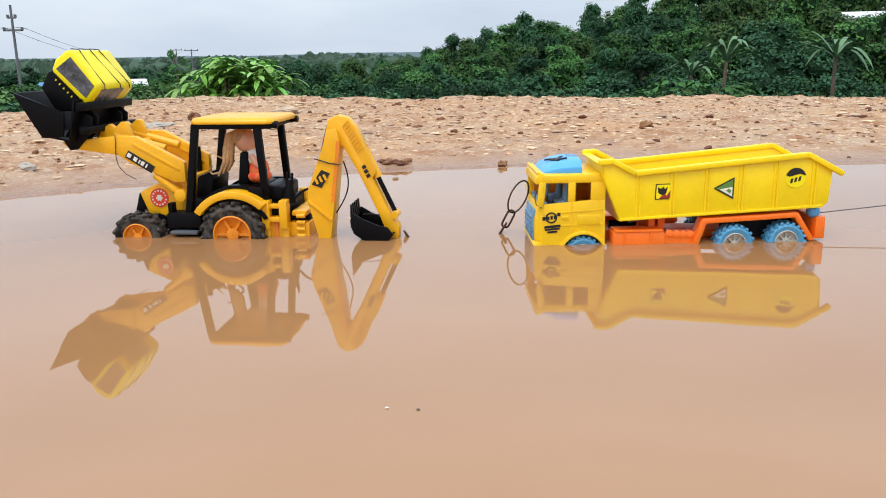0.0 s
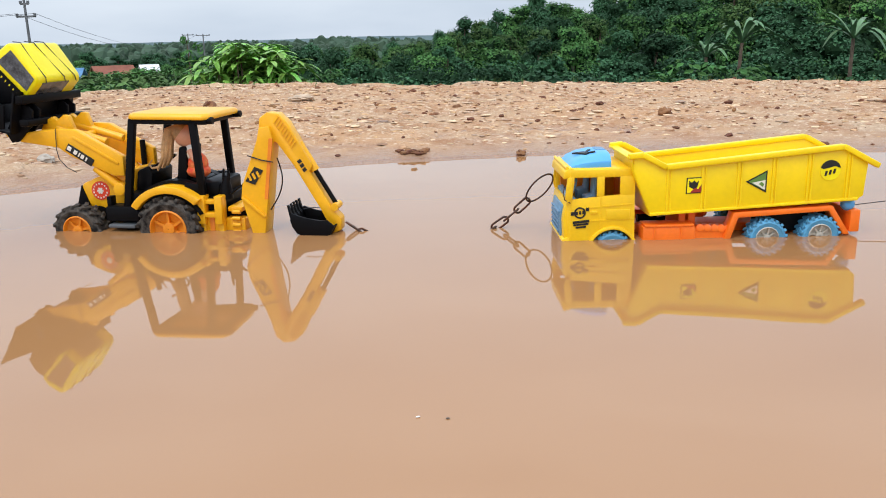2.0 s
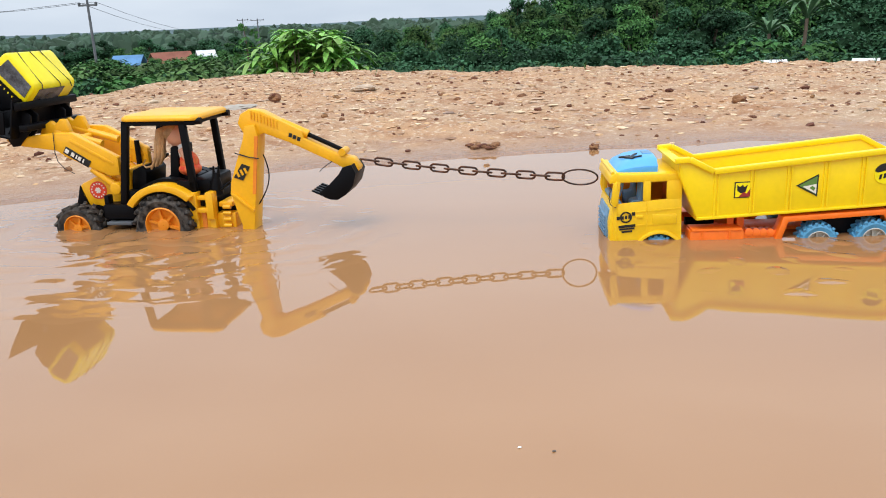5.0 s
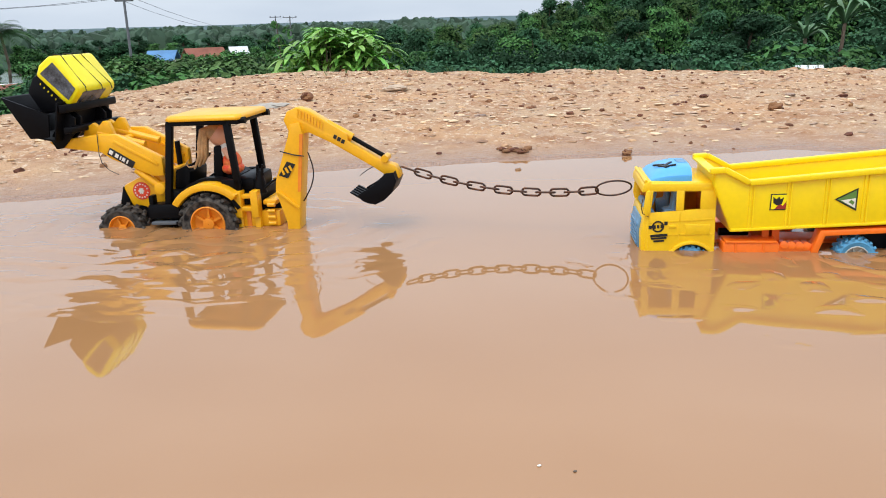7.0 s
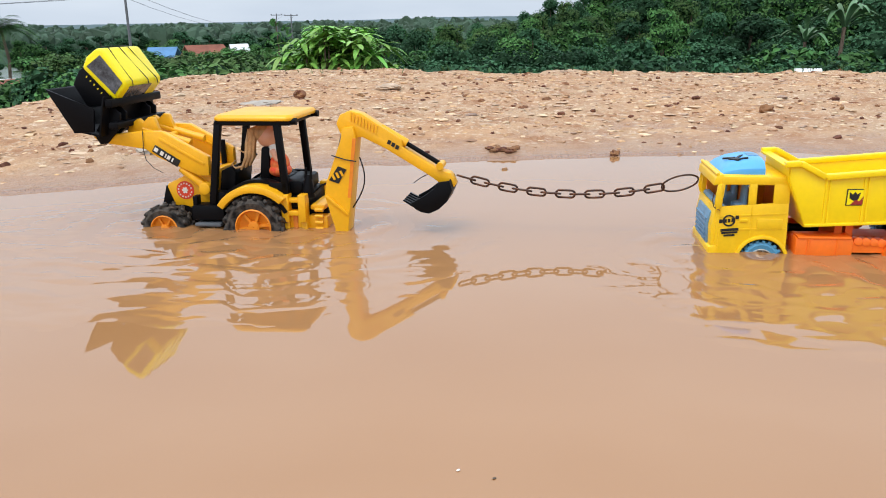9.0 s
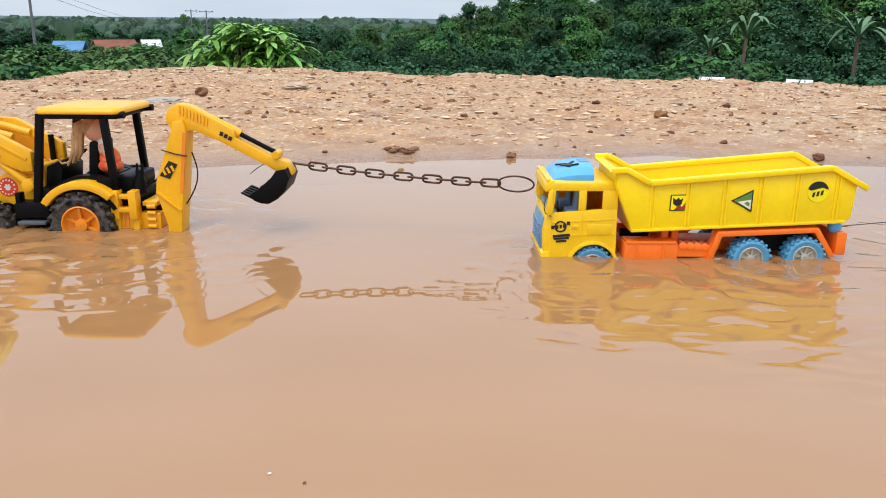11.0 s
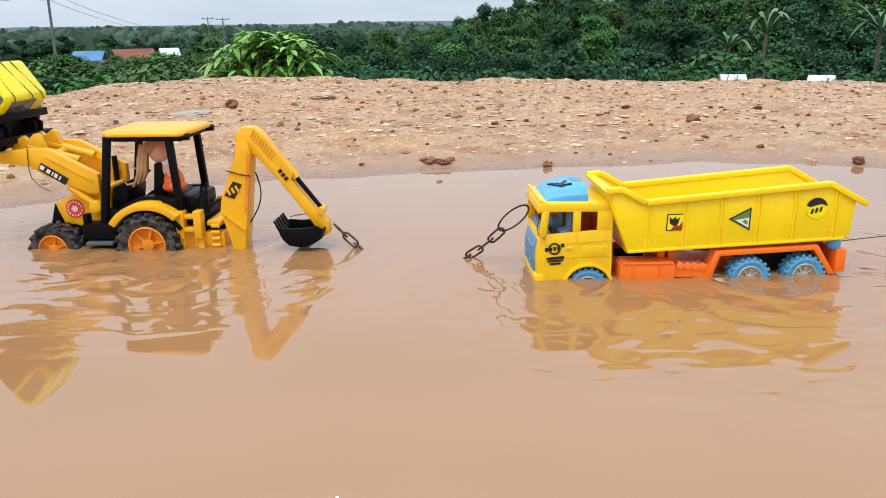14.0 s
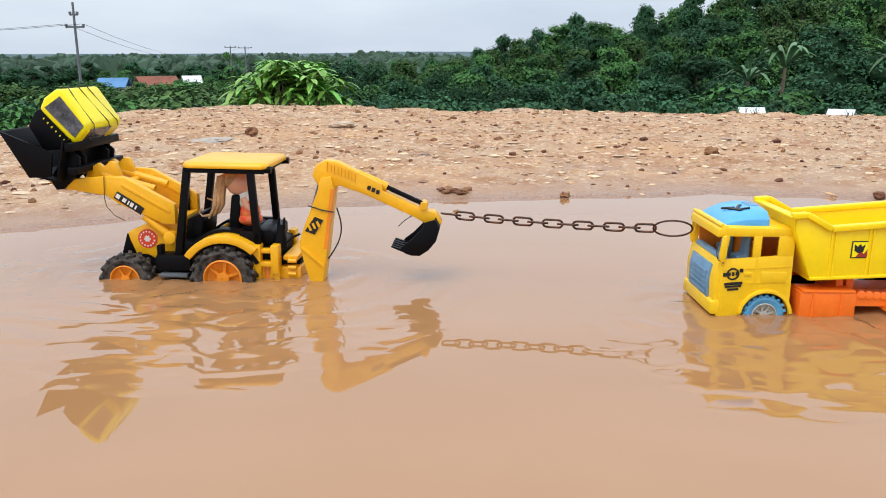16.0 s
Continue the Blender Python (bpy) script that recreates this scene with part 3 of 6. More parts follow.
    part("exhaust", rod((-0.030, 0.030, 0.07), (-0.030, 0.030, 0.105), 0.0035), BLACK, hoe)
    seat = part("seat", box(0.034, 0.074, -0.018, 0.018, 0.046, 0.066), BLACK, hoe, "black driver seat", bevel=0.004)
    part("seat_back", prism([(0.039, 0.062), (0.044, 0.104), (0.055, 0.104), (0.053, 0.062)], -0.0255, 0.020), BLACK, seat, bevel=0.003)
    ring = bmesh.new()
    pts = [(0.014 + 0.014 * math.cos(a) * 0.9, 0.014 * math.sin(a), 0.083 + 0.0075 * math.cos(a)) for a in np.linspace(0, math.tau, 21)]
    tube(pts, 0.0014, ring, 6)
    rod((0.004, 0, 0.07), (0.014, 0, 0.083), 0.0022, ring)
    rod((0.014, -0.013, 0.083), (0.014, 0.013, 0.083), 0.0013, ring)
    part("steering_wheel", ring, BLACK, hoe)
    part("cab_skirt", prism([(-0.016, 0.030), (-0.016, 0.050), (0.0, 0.050), (0.008, 0.038), (0.004, 0.026)], -0.046, 0.046), BLACK, hoe, bevel=0.002)
    part("rear_console", box(0.070, 0.098, -0.036, 0.036, 0.046, 0.064), BLACK, hoe, bevel=0.004)
    lever = bmesh.new()
    tube([(0.105, -0.034, 0.044), (0.105, -0.034, 0.056), (0.106, -0.034, 0.066), (0.107, -0.034, 0.072)], [0.0085, 0.0075, 0.0045, 0.0028], lever, 12)
    for dx in (-0.003, 0.003):
        tube([(0.106 + dx, -0.034, 0.066), (0.107 + dx * 1.1, -0.034, 0.080)], [0.0022, 0.0012], lever, 7)
    part("control_lever", lever, BLACK, hoe, "black moulded control levers")
    part("grab_handle", tube([(0.113, -0.040, 0.050), (0.122, -0.040, 0.058), (0.130, -0.040, 0.062)], 0.0014), BLACK, hoe)
    # loader arms
    arm_profile = [(-0.1690, 0.1185), (-0.0980, 0.1260), (-0.0760, 0.1250), (-0.018, 0.0940), (-0.018, 0.0705), (-0.0320, 0.0700), (-0.0860, 0.0935), (-0.1000, 0.1030), (-0.1600, 0.1110)]
    for s in (-1, 1):
        y0, y1 = (-0.044, -0.034) if s < 0 else (0.034, 0.044)
        arm = part("loader_arm", prism(arm_profile, y0, y1), HOE_YELLOW, hoe, "bent yellow loader arm", bevel=0.0016)
        part("arm_rib", beam((-0.080, (y0 + y1) / 2, 0.1165), (-0.024, (y0 + y1) / 2, 0.0850), 0.004, 0.0125), HOE_YELLOW, arm, bevel=0.001)
        part("lift_cylinder", rod((-0.058, 0.037 * s, 0.079), (-0.026, 0.037 * s, 0.053), 0.0055), HOE_YELLOW, hoe, bevel=0.0008)
        part("pivot_pin", rod((-0.026, 0.030 * s, 0.054), (-0.026, 0.046 * s, 0.054), 0.0078), HOE_YELLOW, hoe, bevel=0.001)
        part("arm_bracket", prism([(-0.134, 0.119), (-0.128, 0.132), (-0.116, 0.139), (-0.110, 0.134), (-0.102, 0.141), (-0.095, 0.140), (-0.088, 0.119)], 0.020 * s - 0.004, 0.020 * s + 0.004),
             HOE_YELLOW, hoe, bevel=0.0012)
        part("tilt_cylinder", rod((-0.112, 0.020 * s, 0.125), (-0.050, 0.020 * s, 0.108), 0.005), HOE_YELLOW, hoe)
    part("binding_wire", tube([(-0.1000, -0.0452, 0.1265), (-0.1005, -0.0456, 0.1140), (-0.1015, -0.0452, 0.1010), (-0.0990, -0.0460, 0.0900), (-0.0900, -0.0465, 0.0800), (-0.0780, -0.0465, 0.0740)], 0.0005, seg=6), CORD, hoe)
    part("arm_crossbar", rod((-0.088, -0.036, 0.114), (-0.088, 0.036, 0.114), 0.0045), HOE_YELLOW, hoe)
    ang = math.atan2(-0.030, 0.048)
    plate = bmesh.new()
    m = Matrix.Translation((-0.0725, -0.0446, 0.0950)) @ Matrix.Rotation(-ang, 4, "Y")
    bmesh.ops.create_cube(plate, size=1, matrix=m @ Matrix.Diagonal((0.037, 0.0010, 0.0095, 1)))
    name_plate = part("name_plate", plate, STICKER_BLACK, hoe, "black name strip with pale block marks", bevel=0.0003)
    marks = bmesh.new()
    for dx, w in ((-0.0145, 0.005), (-0.006, 0.0045), (-0.0005, 0.0016), (0.004, 0.004), (0.0095, 0.0018)):
        bmesh.ops.create_cube(marks, size=1, matrix=m @ Matrix.Translation((dx, -0.0007, 0)) @ Matrix.Diagonal((w, 0.0006, 0.0050, 1)))
    part("plate_marks", marks, WHITE, name_plate)
    # front bucket, open to the top
    loader_bucket = part("loader_bucket", prism(trough([(-0.191, 0.181), (-0.163, 0.1295), (-0.128, 0.1225), (-0.1165, 0.172)], (-0.150, 0.160), 0.003), -0.063, 0.063), BLACK, hoe, "black front loader bucket raised with its mouth up", bevel=0.0005)
    for y in (-0.066, 0.063):
        part("bucket_cheek", prism([(-0.191, 0.181), (-0.160, 0.1275), (-0.134, 0.1290), (-0.130, 0.1570)], y, y + 0.003), BLACK, loader_bucket, bevel=0.0006)
    for y in (-0.045, -0.030, 0.030, 0.045):
        part("bucket_ear", prism([(-0.146, 0.1235), (-0.139, 0.111), (-0.130, 0.112), (-0.110, 0.132), (-0.108, 0.150), (-0.120, 0.160)], y - 0.002, y + 0.002), BLACK, loader_bucket, bevel=0.0006)
    part("bucket_crossbar", box(-0.118, -0.108, -0.062, 0.062, 0.158, 0.168), BLACK, loader_bucket, bevel=0.0015)
    part("bucket_crossbar", box(-0.116, -0.104, -0.062, 0.062, 0.132, 0.140), BLACK, loader_bucket, bevel=0.0015)
    loader_bucket.location = (-0.0185, 0, -0.002)
    # stabiliser legs and back frame
    for s in (-1, 1):
        y = 0.046 * s
        leg = part("stabiliser", box(0.0765, 0.1065, y - 0.009, y + 0.007, 0.024, 0.030), HOE_YELLOW, hoe, "yellow stabiliser frame", bevel=0.001)
        part("stabiliser_plate", box(0.0790, 0.1040, y - 0.003, y + 0.004, 0.000, 0.025), HOE_YELLOW, leg, bevel=0.0008)
        for x in (0.0760, 0.0975):
            part("stabiliser_post", box(x, x + 0.0095, y - 0.010, y + 0.006, 0.016, 0.050), HOE_YELLOW, leg, bevel=0.001)
        part("stabiliser_bar", box(0.0845, 0.0985, y - 0.007, y + 0.005, 0.040, 0.045), HOE_YELLOW, leg, bevel=0.0008)
        for x in (0.081, 0.1035):
            part("stabiliser_foot", box(x - 0.0035, x + 0.0035, y - 0.006, y + 0.006, -0.025, 0.018), HOE_YELLOW, leg, bevel=0.0008)
        part("stabiliser_foot", box(0.0885, 0.0945, y - 0.004, y + 0.004, -0.025, 0.026), AMBER, leg, bevel=0.0006)
    part("back_frame", box(0.106, 0.131, -0.045, 0.045, 0.002, 0.022), HOE_YELLOW, hoe, "yellow rear slide frame", bevel=0.0015)
    part("back_frame", box(0.110, 0.128, -0.045, 0.045, 0.030, 0.036), HOE_YELLOW, hoe, bevel=0.0012)
    for k in range(4):
        part("frame_knob", rod((0.116, -0.046, 0.006 + 0.008 * k), (0.126, -0.046, 0.006 + 0.008 * k), 0.0026), HOE_YELLOW, hoe)
    # boom with its hose
    y0, y1 = -0.014, 0.014
    boom_profile = [(0.1330, -0.03), (0.1325, 0.006), (0.1215, 0.046), (0.1235, 0.060), (0.1440, 0.113), (0.1475, 0.128), (0.160, 0.130), (0.1635, 0.116), (0.1545, 0.045), (0.1490, 0.004), (0.1490, -0.03)]
    boom = part("boom", prism(boom_profile, y0, y1), HOE_YELLOW, hoe, "yellow slanted boom", bevel=0.0016)
    boom.location = BOOM_SHIFT
    part("boom_rib", beam((0.1235, y0 - 0.001, 0.047), (0.1505, y0 - 0.001, 0.024), 0.0035, 0.003), HOE_YELLOW, boom, bevel=0.0006)
    # amber strip: shading of the boom's inner face, laid on as colour
    part("boom_shade_strip", prism([(0.1545, 0.045), (0.1635, 0.116), (0.1595, 0.116), (0.1505, 0.045)], y0 - 0.0006, y0 + 0.002), AMBER, boom)
    part("boom_cylinder", rod((0.1375, 0, 0.094), (0.1485, 0, 0.132), 0.0030), CHARCOAL, boom)
    dia = prism([(0.1285, 0.066), (0.1405, 0.083), (0.1505, 0.079), (0.1400, 0.062)], y0 - 0.0010, y0 + 0.0005)
    emblem = part("emblem", dia, STICKER_BLACK, boom, "black lozenge emblem with yellow bars")
    bars = bmesh.new()
    for k in range(3):
        m = Matrix.Translation((0.1345 + 0.0050 * k, y0 - 0.0013, 0.0700 + 0.0022 * k)) @ Matrix.Rotation(radians(-25), 4, "Y") @ Matrix.Diagonal((0.0028, 0.0006, 0.0072, 1))
        bmesh.ops.create_cube(bars, size=1, matrix=m)
    part("emblem_bars", bars, HOE_YELLOW, emblem)
    part("hose", tube([(0.153 + 0.010 * math.sin(math.pi * k / 10) + 0.011 * k / 10, -0.002, 0.030 + 0.062 * k / 10) for k in range(11)], 0.0008), BLACK, boom)
    part("cord_wrap", tube([(0.133, y0 - 0.0012, 0.096), (0.150, y0 - 0.0012, 0.091), (0.163, y0 - 0.0012, 0.089)], 0.0007), CORD, boom)
    # dipper: pivot at its origin, points along +x
    dip = [(-0.020, 0.006), (-0.0195, 0.018), (-0.010, 0.0275), (0.004, 0.0295), (0.016, 0.0275), (0.060, 0.0205), (0.063, 0.0125), (0.112, 0.0060), (0.128, 0.0072),
           (0.139, -0.002), (0.1360, -0.012), (0.126, -0.010), (0.104, -0.0055), (0.046, 0.0025), (0.014, 0.004), (0.002, -0.006), (-0.008, -0.006)]
    dipper = part("dipper", prism(dip, -0.009, 0.009), HOE_YELLOW, hoe, "yellow dipper arm", bevel=0.0018)
    ribs = bmesh.new()
    for k in range(9):
        x = -0.006 + k * 0.0042
        bmesh.ops.create_cube(ribs, size=1, matrix=Matrix.Translation((x, -0.0096, 0.0215 - k * 0.0003)) @ Matrix.Rotation(radians(-15), 4, "Y") @ Matrix.Diagonal((0.0016, 0.0016, 0.010, 1)))
    part("dipper_ribs", ribs, HOE_YELLOW, dipper)
    part("pivot_bolt", rod((0, -0.013, 0.0), (0, 0.013, 0.0), 0.0042), HOE_YELLOW, dipper, bevel=0.0006)
    part("bucket_cylinder", rod((0.062, 0, 0.0175), (0.115, 0, 0.0105), 0.0028), BLACK, dipper)
    part("cylinder_tube", rod((0.030, 0, 0.0215), (0.066, 0, 0.0170), 0.0055), HOE_YELLOW, dipper)
    part("cylinder_head", rod((0.113, -0.011, 0.0100), (0.113, 0.011, 0.0100), 0.0045), HOE_YELLOW, dipper)
    marks = bmesh.new()
    for k in range(3):
        bmesh.ops.create_cube(marks, size=1, matrix=Matrix.Translation((0.047 + 0.0055 * k, -0.0095, 0.0118 - k * 0.0008)) @ Matrix.Diagonal((0.0040, 0.0006, 0.0048, 1)))
    part("dipper_marks", marks, STICKER_BLACK, dipper)
    part("loose_wire", tube([(0.104, -0.008, -0.004), (0.098, -0.009, -0.011), (0.094, -0.010, -0.017), (0.092, -0.010, -0.021)], 0.0005), CORD, dipper)
    # digging bucket, with its pivot at its origin, under the dipper
    prof = [(-0.038, -0.0405), (-0.034, -0.0440), (-0.026, -0.0470), (-0.0156, -0.0475), (-0.004, -0.0405), (0.006, -0.029), (0.0113, -0.0128), (0.006, -0.001), (-0.006, -0.004), (-0.012, -0.013), (-0.026, -0.0265), (-0.040, -0.0365)]
    digger = part("digging_bucket", prism(trough(prof[:8], (-0.014, -0.024), 0.0028), -0.022, 0.022), BLACK, dipper, "black toothed digging bucket", bevel=0.0004)
    for y in (-0.0245, 0.022):
        part("bucket_cheek", prism(prof, y, y + 0.0025), BLACK, digger, bevel=0.0004)
    digger.location = (0.1250, 0, 0.0010)
    digger.scale = (0.90, 1.0, 0.90)
    for k in range(5):
        y = -0.0205 + k * 0.01025
        part("tooth", prism([(-0.034, -0.0385), (-0.037, -0.0425), (-0.0520, -0.0355), (-0.0510, -0.0340), (-0.040, -0.0380)], y - 0.0022, y + 0.0022), BLACK, digger)
    return hoe, wheels, dipper, digger


def build_toy_cab():
    """A loose yellow cab shell that lies in the raised bucket."""
    cab = thing("toy_cab", "bright yellow toy cab with smoked window lying in the black bucket", "toy part")
    a, b, c, d = Vector((-0.167, 0, 0.206)), Vector((-0.145, 0, 0.2265)), Vector((-0.1150, 0, 0.183)), Vector((-0.131, 0, 0.165))
    part("shell", prism([(a.x - 0.003, a.z - 0.003), (a.x + 0.004, a.z + 0.010), (b.x - 0.003, b.z), (b.x + 0.004, b.z - 0.001), (c.x, c.z + 0.004), (c.x - 0.001, c.z - 0.004), (d.x - 0.001, d.z - 0.003)], -0.046, 0.046), LEMON, cab, bevel=0.004, seg=3)
    pane = prism([(a.x + 0.0045, a.z - 0.001), (b.x + 0.0015, b.z - 0.0085), (c.x - 0.0035, c.z + 0.0015), (d.x + 0.001, d.z + 0.006)], -0.0472, -0.044)
    part("window", pane, GLASS_DARK, cab, "smoked side window")
    part("window", prism([(c.x - 0.004, c.z - 0.0045), (c.x + 0.0003, c.z - 0.003), (d.x + 0.004, d.z + 0.0015), (d.x + 0.002, d.z - 0.0006)], -0.034, 0.020), GLASS_DARK, cab)
    base = part("base", prism([(a.x, a.z), (d.x, d.z), (d.x - 0.014, d.z - 0.008), (-0.172, 0.154), (-0.188, 0.183), (a.x - 0.010, a.z - 0.005)], -0.042, 0.042), BLACK, cab, "black cab base", bevel=0.003)
    bars = bmesh.new()
    for k in range(6):
        t = 0.18 + 0.12 * k
        p = a.lerp(d, t) + Vector((-0.0065, -0.0425, -0.0065))
        bmesh.ops.create_cube(bars, size=1, matrix=Matrix.Translation(p) @ Matrix.Rotation(radians(44), 4, "Y") @ Matrix.Diagonal((0.0013, 0.0006, 0.0022, 1)))
    part("base_marks", bars, LEMON, base)
    for y, k in ((-0.030, 0.0), (-0.008, 0.010), (0.012, 0.012)):
        part("binding_cord", tube([(b.x - 0.006, y, b.z + 0.0012), (b.x + 0.004, y + k * 0.3, b.z + 0.0004), (-0.1287, y + k, 0.2063), (c.x + 0.0012, y + k * 1.6, c.z + 0.003), (c.x + 0.001, y + k * 1.8, c.z - 0.004)], 0.0006), CORD, cab)
    return cab


def build_doll():
    """One plain mesh: head, hair, body and dress as simple rounded forms."""
    bm = bmesh.new()

    def blob(p, r, index, turn=0.0):
        before = set(bm.faces)
        bmesh.ops.create_icosphere(bm, subdivisions=3, radius=1, matrix=Matrix.Translation(p) @ Matrix.Rotation(turn, 4, "Y") @ Matrix.Diagonal((*r, 1)))
        for f in set(bm.faces) - before:
            f.material_index = index

    def strand(points, radii, index):
        before = set(bm.faces)
        tube(points, radii, bm, 8)
        for f in set(bm.faces) - before:
            f.material_index = index

    blob((0.0500, -0.014, 0.1165), (0.0140, 0.0135, 0.0145), 0)
    blob((0.0455, -0.0125, 0.1205), (0.0145, 0.0145, 0.0125), 1)
    blob((0.056, -0.014, 0.097), (0.0085, 0.010, 0.013), 3)
    blob((0.064, -0.016, 0.082), (0.0125, 0.012, 0.0150), 2)
    blob((0.064, -0.016, 0.074), (0.0150, 0.014, 0.0090), 2)
    strand([(0.058, -0.024, 0.100), (0.064, -0.027, 0.090), (0.070, -0.026, 0.086)], [0.004, 0.0035, 0.003], 0)
    for k in range(7):
        dx, dy = 0.003 * math.sin(k * 2.1), 0.004 * math.cos(k * 1.7)
        strand([(0.041 + dx, -0.014 + dy, 0.127), (0.033 + dx, -0.019 + dy, 0.124), (0.030 + dx, -0.022 + dy, 0.108), (0.029 + dx * 1.3, -0.024 + dy, 0.092), (0.022 + dx * 2, -0.024 + dy, 0.078 + dx)], [0.003, 0.0034, 0.0034, 0.0028, 0.0010], 1)
    strand([(0.018, -0.024, 0.079), (0.008, -0.024, 0.077), (0.003, -0.022, 0.081), (0.008, -0.022, 0.087)], [0.0016, 0.0013, 0.001, 0.0007], 1)
    strand([(0.034, -0.022, 0.100), (0.024, -0.024, 0.096), (0.014, -0.022, 0.099)], [0.002, 0.0014, 0.0008], 1)
    doll = part("doll", bm, [SKIN, HAIR, DRESS, WHITE])
    return tagged(doll, "small blond doll in a red dress sitting in the cab", "doll")


# ---- dump truck toy: front points to -x, water level at z = 0 ----
def build_truck():
    truck = thing("dump_truck", "yellow toy dump truck with orange chassis in muddy water", "toy vehicle")
    wheels = []
    for s in (-1, 1):
        for x, z in ((-0.0425, -0.0170), (0.0210, -0.0150), (-0.2270, -0.0290)):
            wheels.append((wheel("wheel", truck, x, (0.052 if x > -0.2 else 0.0435) * s, z, 0.0238, 0.021, TYRE_BLUE, SILVER, 20, 8, s), 0.0238))
    # cab of panels round an open inside
    lower = [(-0.2860, -0.032), (-0.2855, 0.0375), (-0.2020, 0.0445), (-0.2005, -0.032)] + arc(-0.2290, -0.0305, 0.0285, -4, 184, 14)
    cab = part("cab", box(-0.2850, -0.2025, -0.0575, 0.0575, 0.0715, 0.0775), CAB_YELLOW, truck, "yellow truck cab with open windows", bevel=0.003)
    for s in (-1, 1):
        y0, y1 = (-0.0600, -0.0565) if s < 0 else (0.0565, 0.0600)
        part("side_panel", prism(lower, y0, y1), CAB_YELLOW, cab, bevel=0.0008)
        part("roof_rail", box(-0.2830, -0.2020, y0 - 0.0003, y1 + 0.0003, 0.0655, 0.0765), CAB_YELLOW, cab, bevel=0.0030)
        for p, q, w in (((-0.2835, 0.036), (-0.2805, 0.068), 0.0065), ((-0.2447, 0.041), (-0.2447, 0.068), 0.0095), ((-0.2110, 0.042), (-0.2110, 0.068), 0.0190)):
            part("window_post", beam((p[0], (y0 + y1) / 2, p[1]), (q[0], (y0 + y1) / 2, q[1]), w, 0.0036), CAB_YELLOW, cab, bevel=0.0008)
        o = y0 if s < 0 else y1
        flare = arc(-0.2290, -0.0305, 0.0325, 4, 176, 16) + arc(-0.2290, -0.0305, 0.0280, 176, 4, 16)
        part("wheel_arch", prism(flare, o - 0.003, o + 0.003), CAB_YELLOW, cab, bevel=0.001)
        for z, za in ((0.0255, 0.0305), (0.0090, 0.0110)):
            part("panel_groove", beam((-0.281, o, z), (-0.203, o, za), 0.0016, 0.0014), CAB_YELLOW, cab)
        part("panel_groove", box(-0.2450, -0.2435, o - 0.0007, o + 0.0007, -0.008, 0.040), CAB_YELLOW, cab)
        part("panel_groove", box(-0.2825, -0.2810, o - 0.0007, o + 0.0007, -0.024, 0.036), CAB_YELLOW, cab)
        part("door_handle", box(-0.2575, -0.2490, o - 0.0018, o + 0.0018, 0.0190, 0.0225), CAB_YELLOW, cab, bevel=0.0005)
        part("side_locker", box(-0.2375, -0.2075, o - 0.0012, o + 0.0012, 0.0105, 0.0235), CAB_YELLOW, cab, bevel=0.0008)
        part("mirror", prism([(-0.2870, 0.034), (-0.2895, 0.044), (-0.2870, 0.066), (-0.2820, 0.067), (-0.2805, 0.044), (-0.2825, 0.036)], o - 0.004 if s < 0 else o, o if s < 0 else o + 0.004), CAB_YELLOW, cab, bevel=0.0012)
    part("front_panel", prism([(-0.2895, -0.028), (-0.2910, 0.012), (-0.2870, 0.036), (-0.2835, 0.036), (-0.2835, -0.028)], -0.0585, 0.0585), CAB_YELLOW, cab, bevel=0.0016)
    part("bumper", prism([(-0.2930, -0.030), (-0.2930, -0.014), (-0.2825, -0.010), (-0.2825, -0.030)], -0.0605, 0.0605), CAB_YELLOW, cab, bevel=0.002)
    grille = part("grille", prism([(-0.2923, -0.014), (-0.2933, 0.012), (-0.2905, 0.028), (-0.2875, 0.028), (-0.2875, -0.014)], -0.040, 0.040), STEEL_BLUE, cab, "grey-blue ribbed grille", bevel=0.0012)
    for k in range(5):
        part("grille_bar", box(-0.2945, -0.2920, -0.034, 0.034, -0.009 + k * 0.0062, -0.0065 + k * 0.0062), STEEL_BLUE, grille)
    part("visor", prism([(-0.2915, 0.064), (-0.2900, 0.0745), (-0.2820, 0.0795), (-0.2790, 0.077), (-0.2815, 0.066)], -0.0595, 0.0595), CAB_YELLOW, cab, bevel=0.0040)
    part("visor_ridge", rod((-0.2870, -0.058, 0.0780), (-0.2870, 0.058, 0.0780), 0.0022), CAB_YELLOW, cab)
    part("back_wall", box(-0.2055, -0.2025, -0.0565, 0.0565, -0.020, 0.0715), AMBER, cab, "amber inside of the cab")
    part("cab_floor", box(-0.2835, -0.2055, -0.0560, 0.0560, 0.004, 0.008), AMBER, cab)
    # added panel: its amber imitates light coming through the yellow far wall
    part("lit_wall_panel", box(-0.2800, -0.2460, 0.0510, 0.0540, 0.030, 0.0600), AMBER, cab)
    part("inner_wall", box(-0.2450, -0.2420, -0.0550, 0.0550, 0.008, 0.056), AMBER, cab)
    for y in (-0.030, 0.030):
        seat = part("seat", prism([(-0.262, 0.020), (-0.262, 0.038), (-0.252, 0.040), (-0.250, 0.064), (-0.2465, 0.064), (-0.2465, 0.020)], y - 0.012, y + 0.012), STEEL_BLUE, cab, "grey-blue seat", bevel=0.002)
    part("dashboard", prism([(-0.2840, 0.028), (-0.2835, 0.039), (-0.2770, 0.041), (-0.2730, 0.036), (-0.2735, 0.028)], -0.054, 0.054), STEEL_BLUE, cab, "grey-blue dashboard", bevel=0.002)
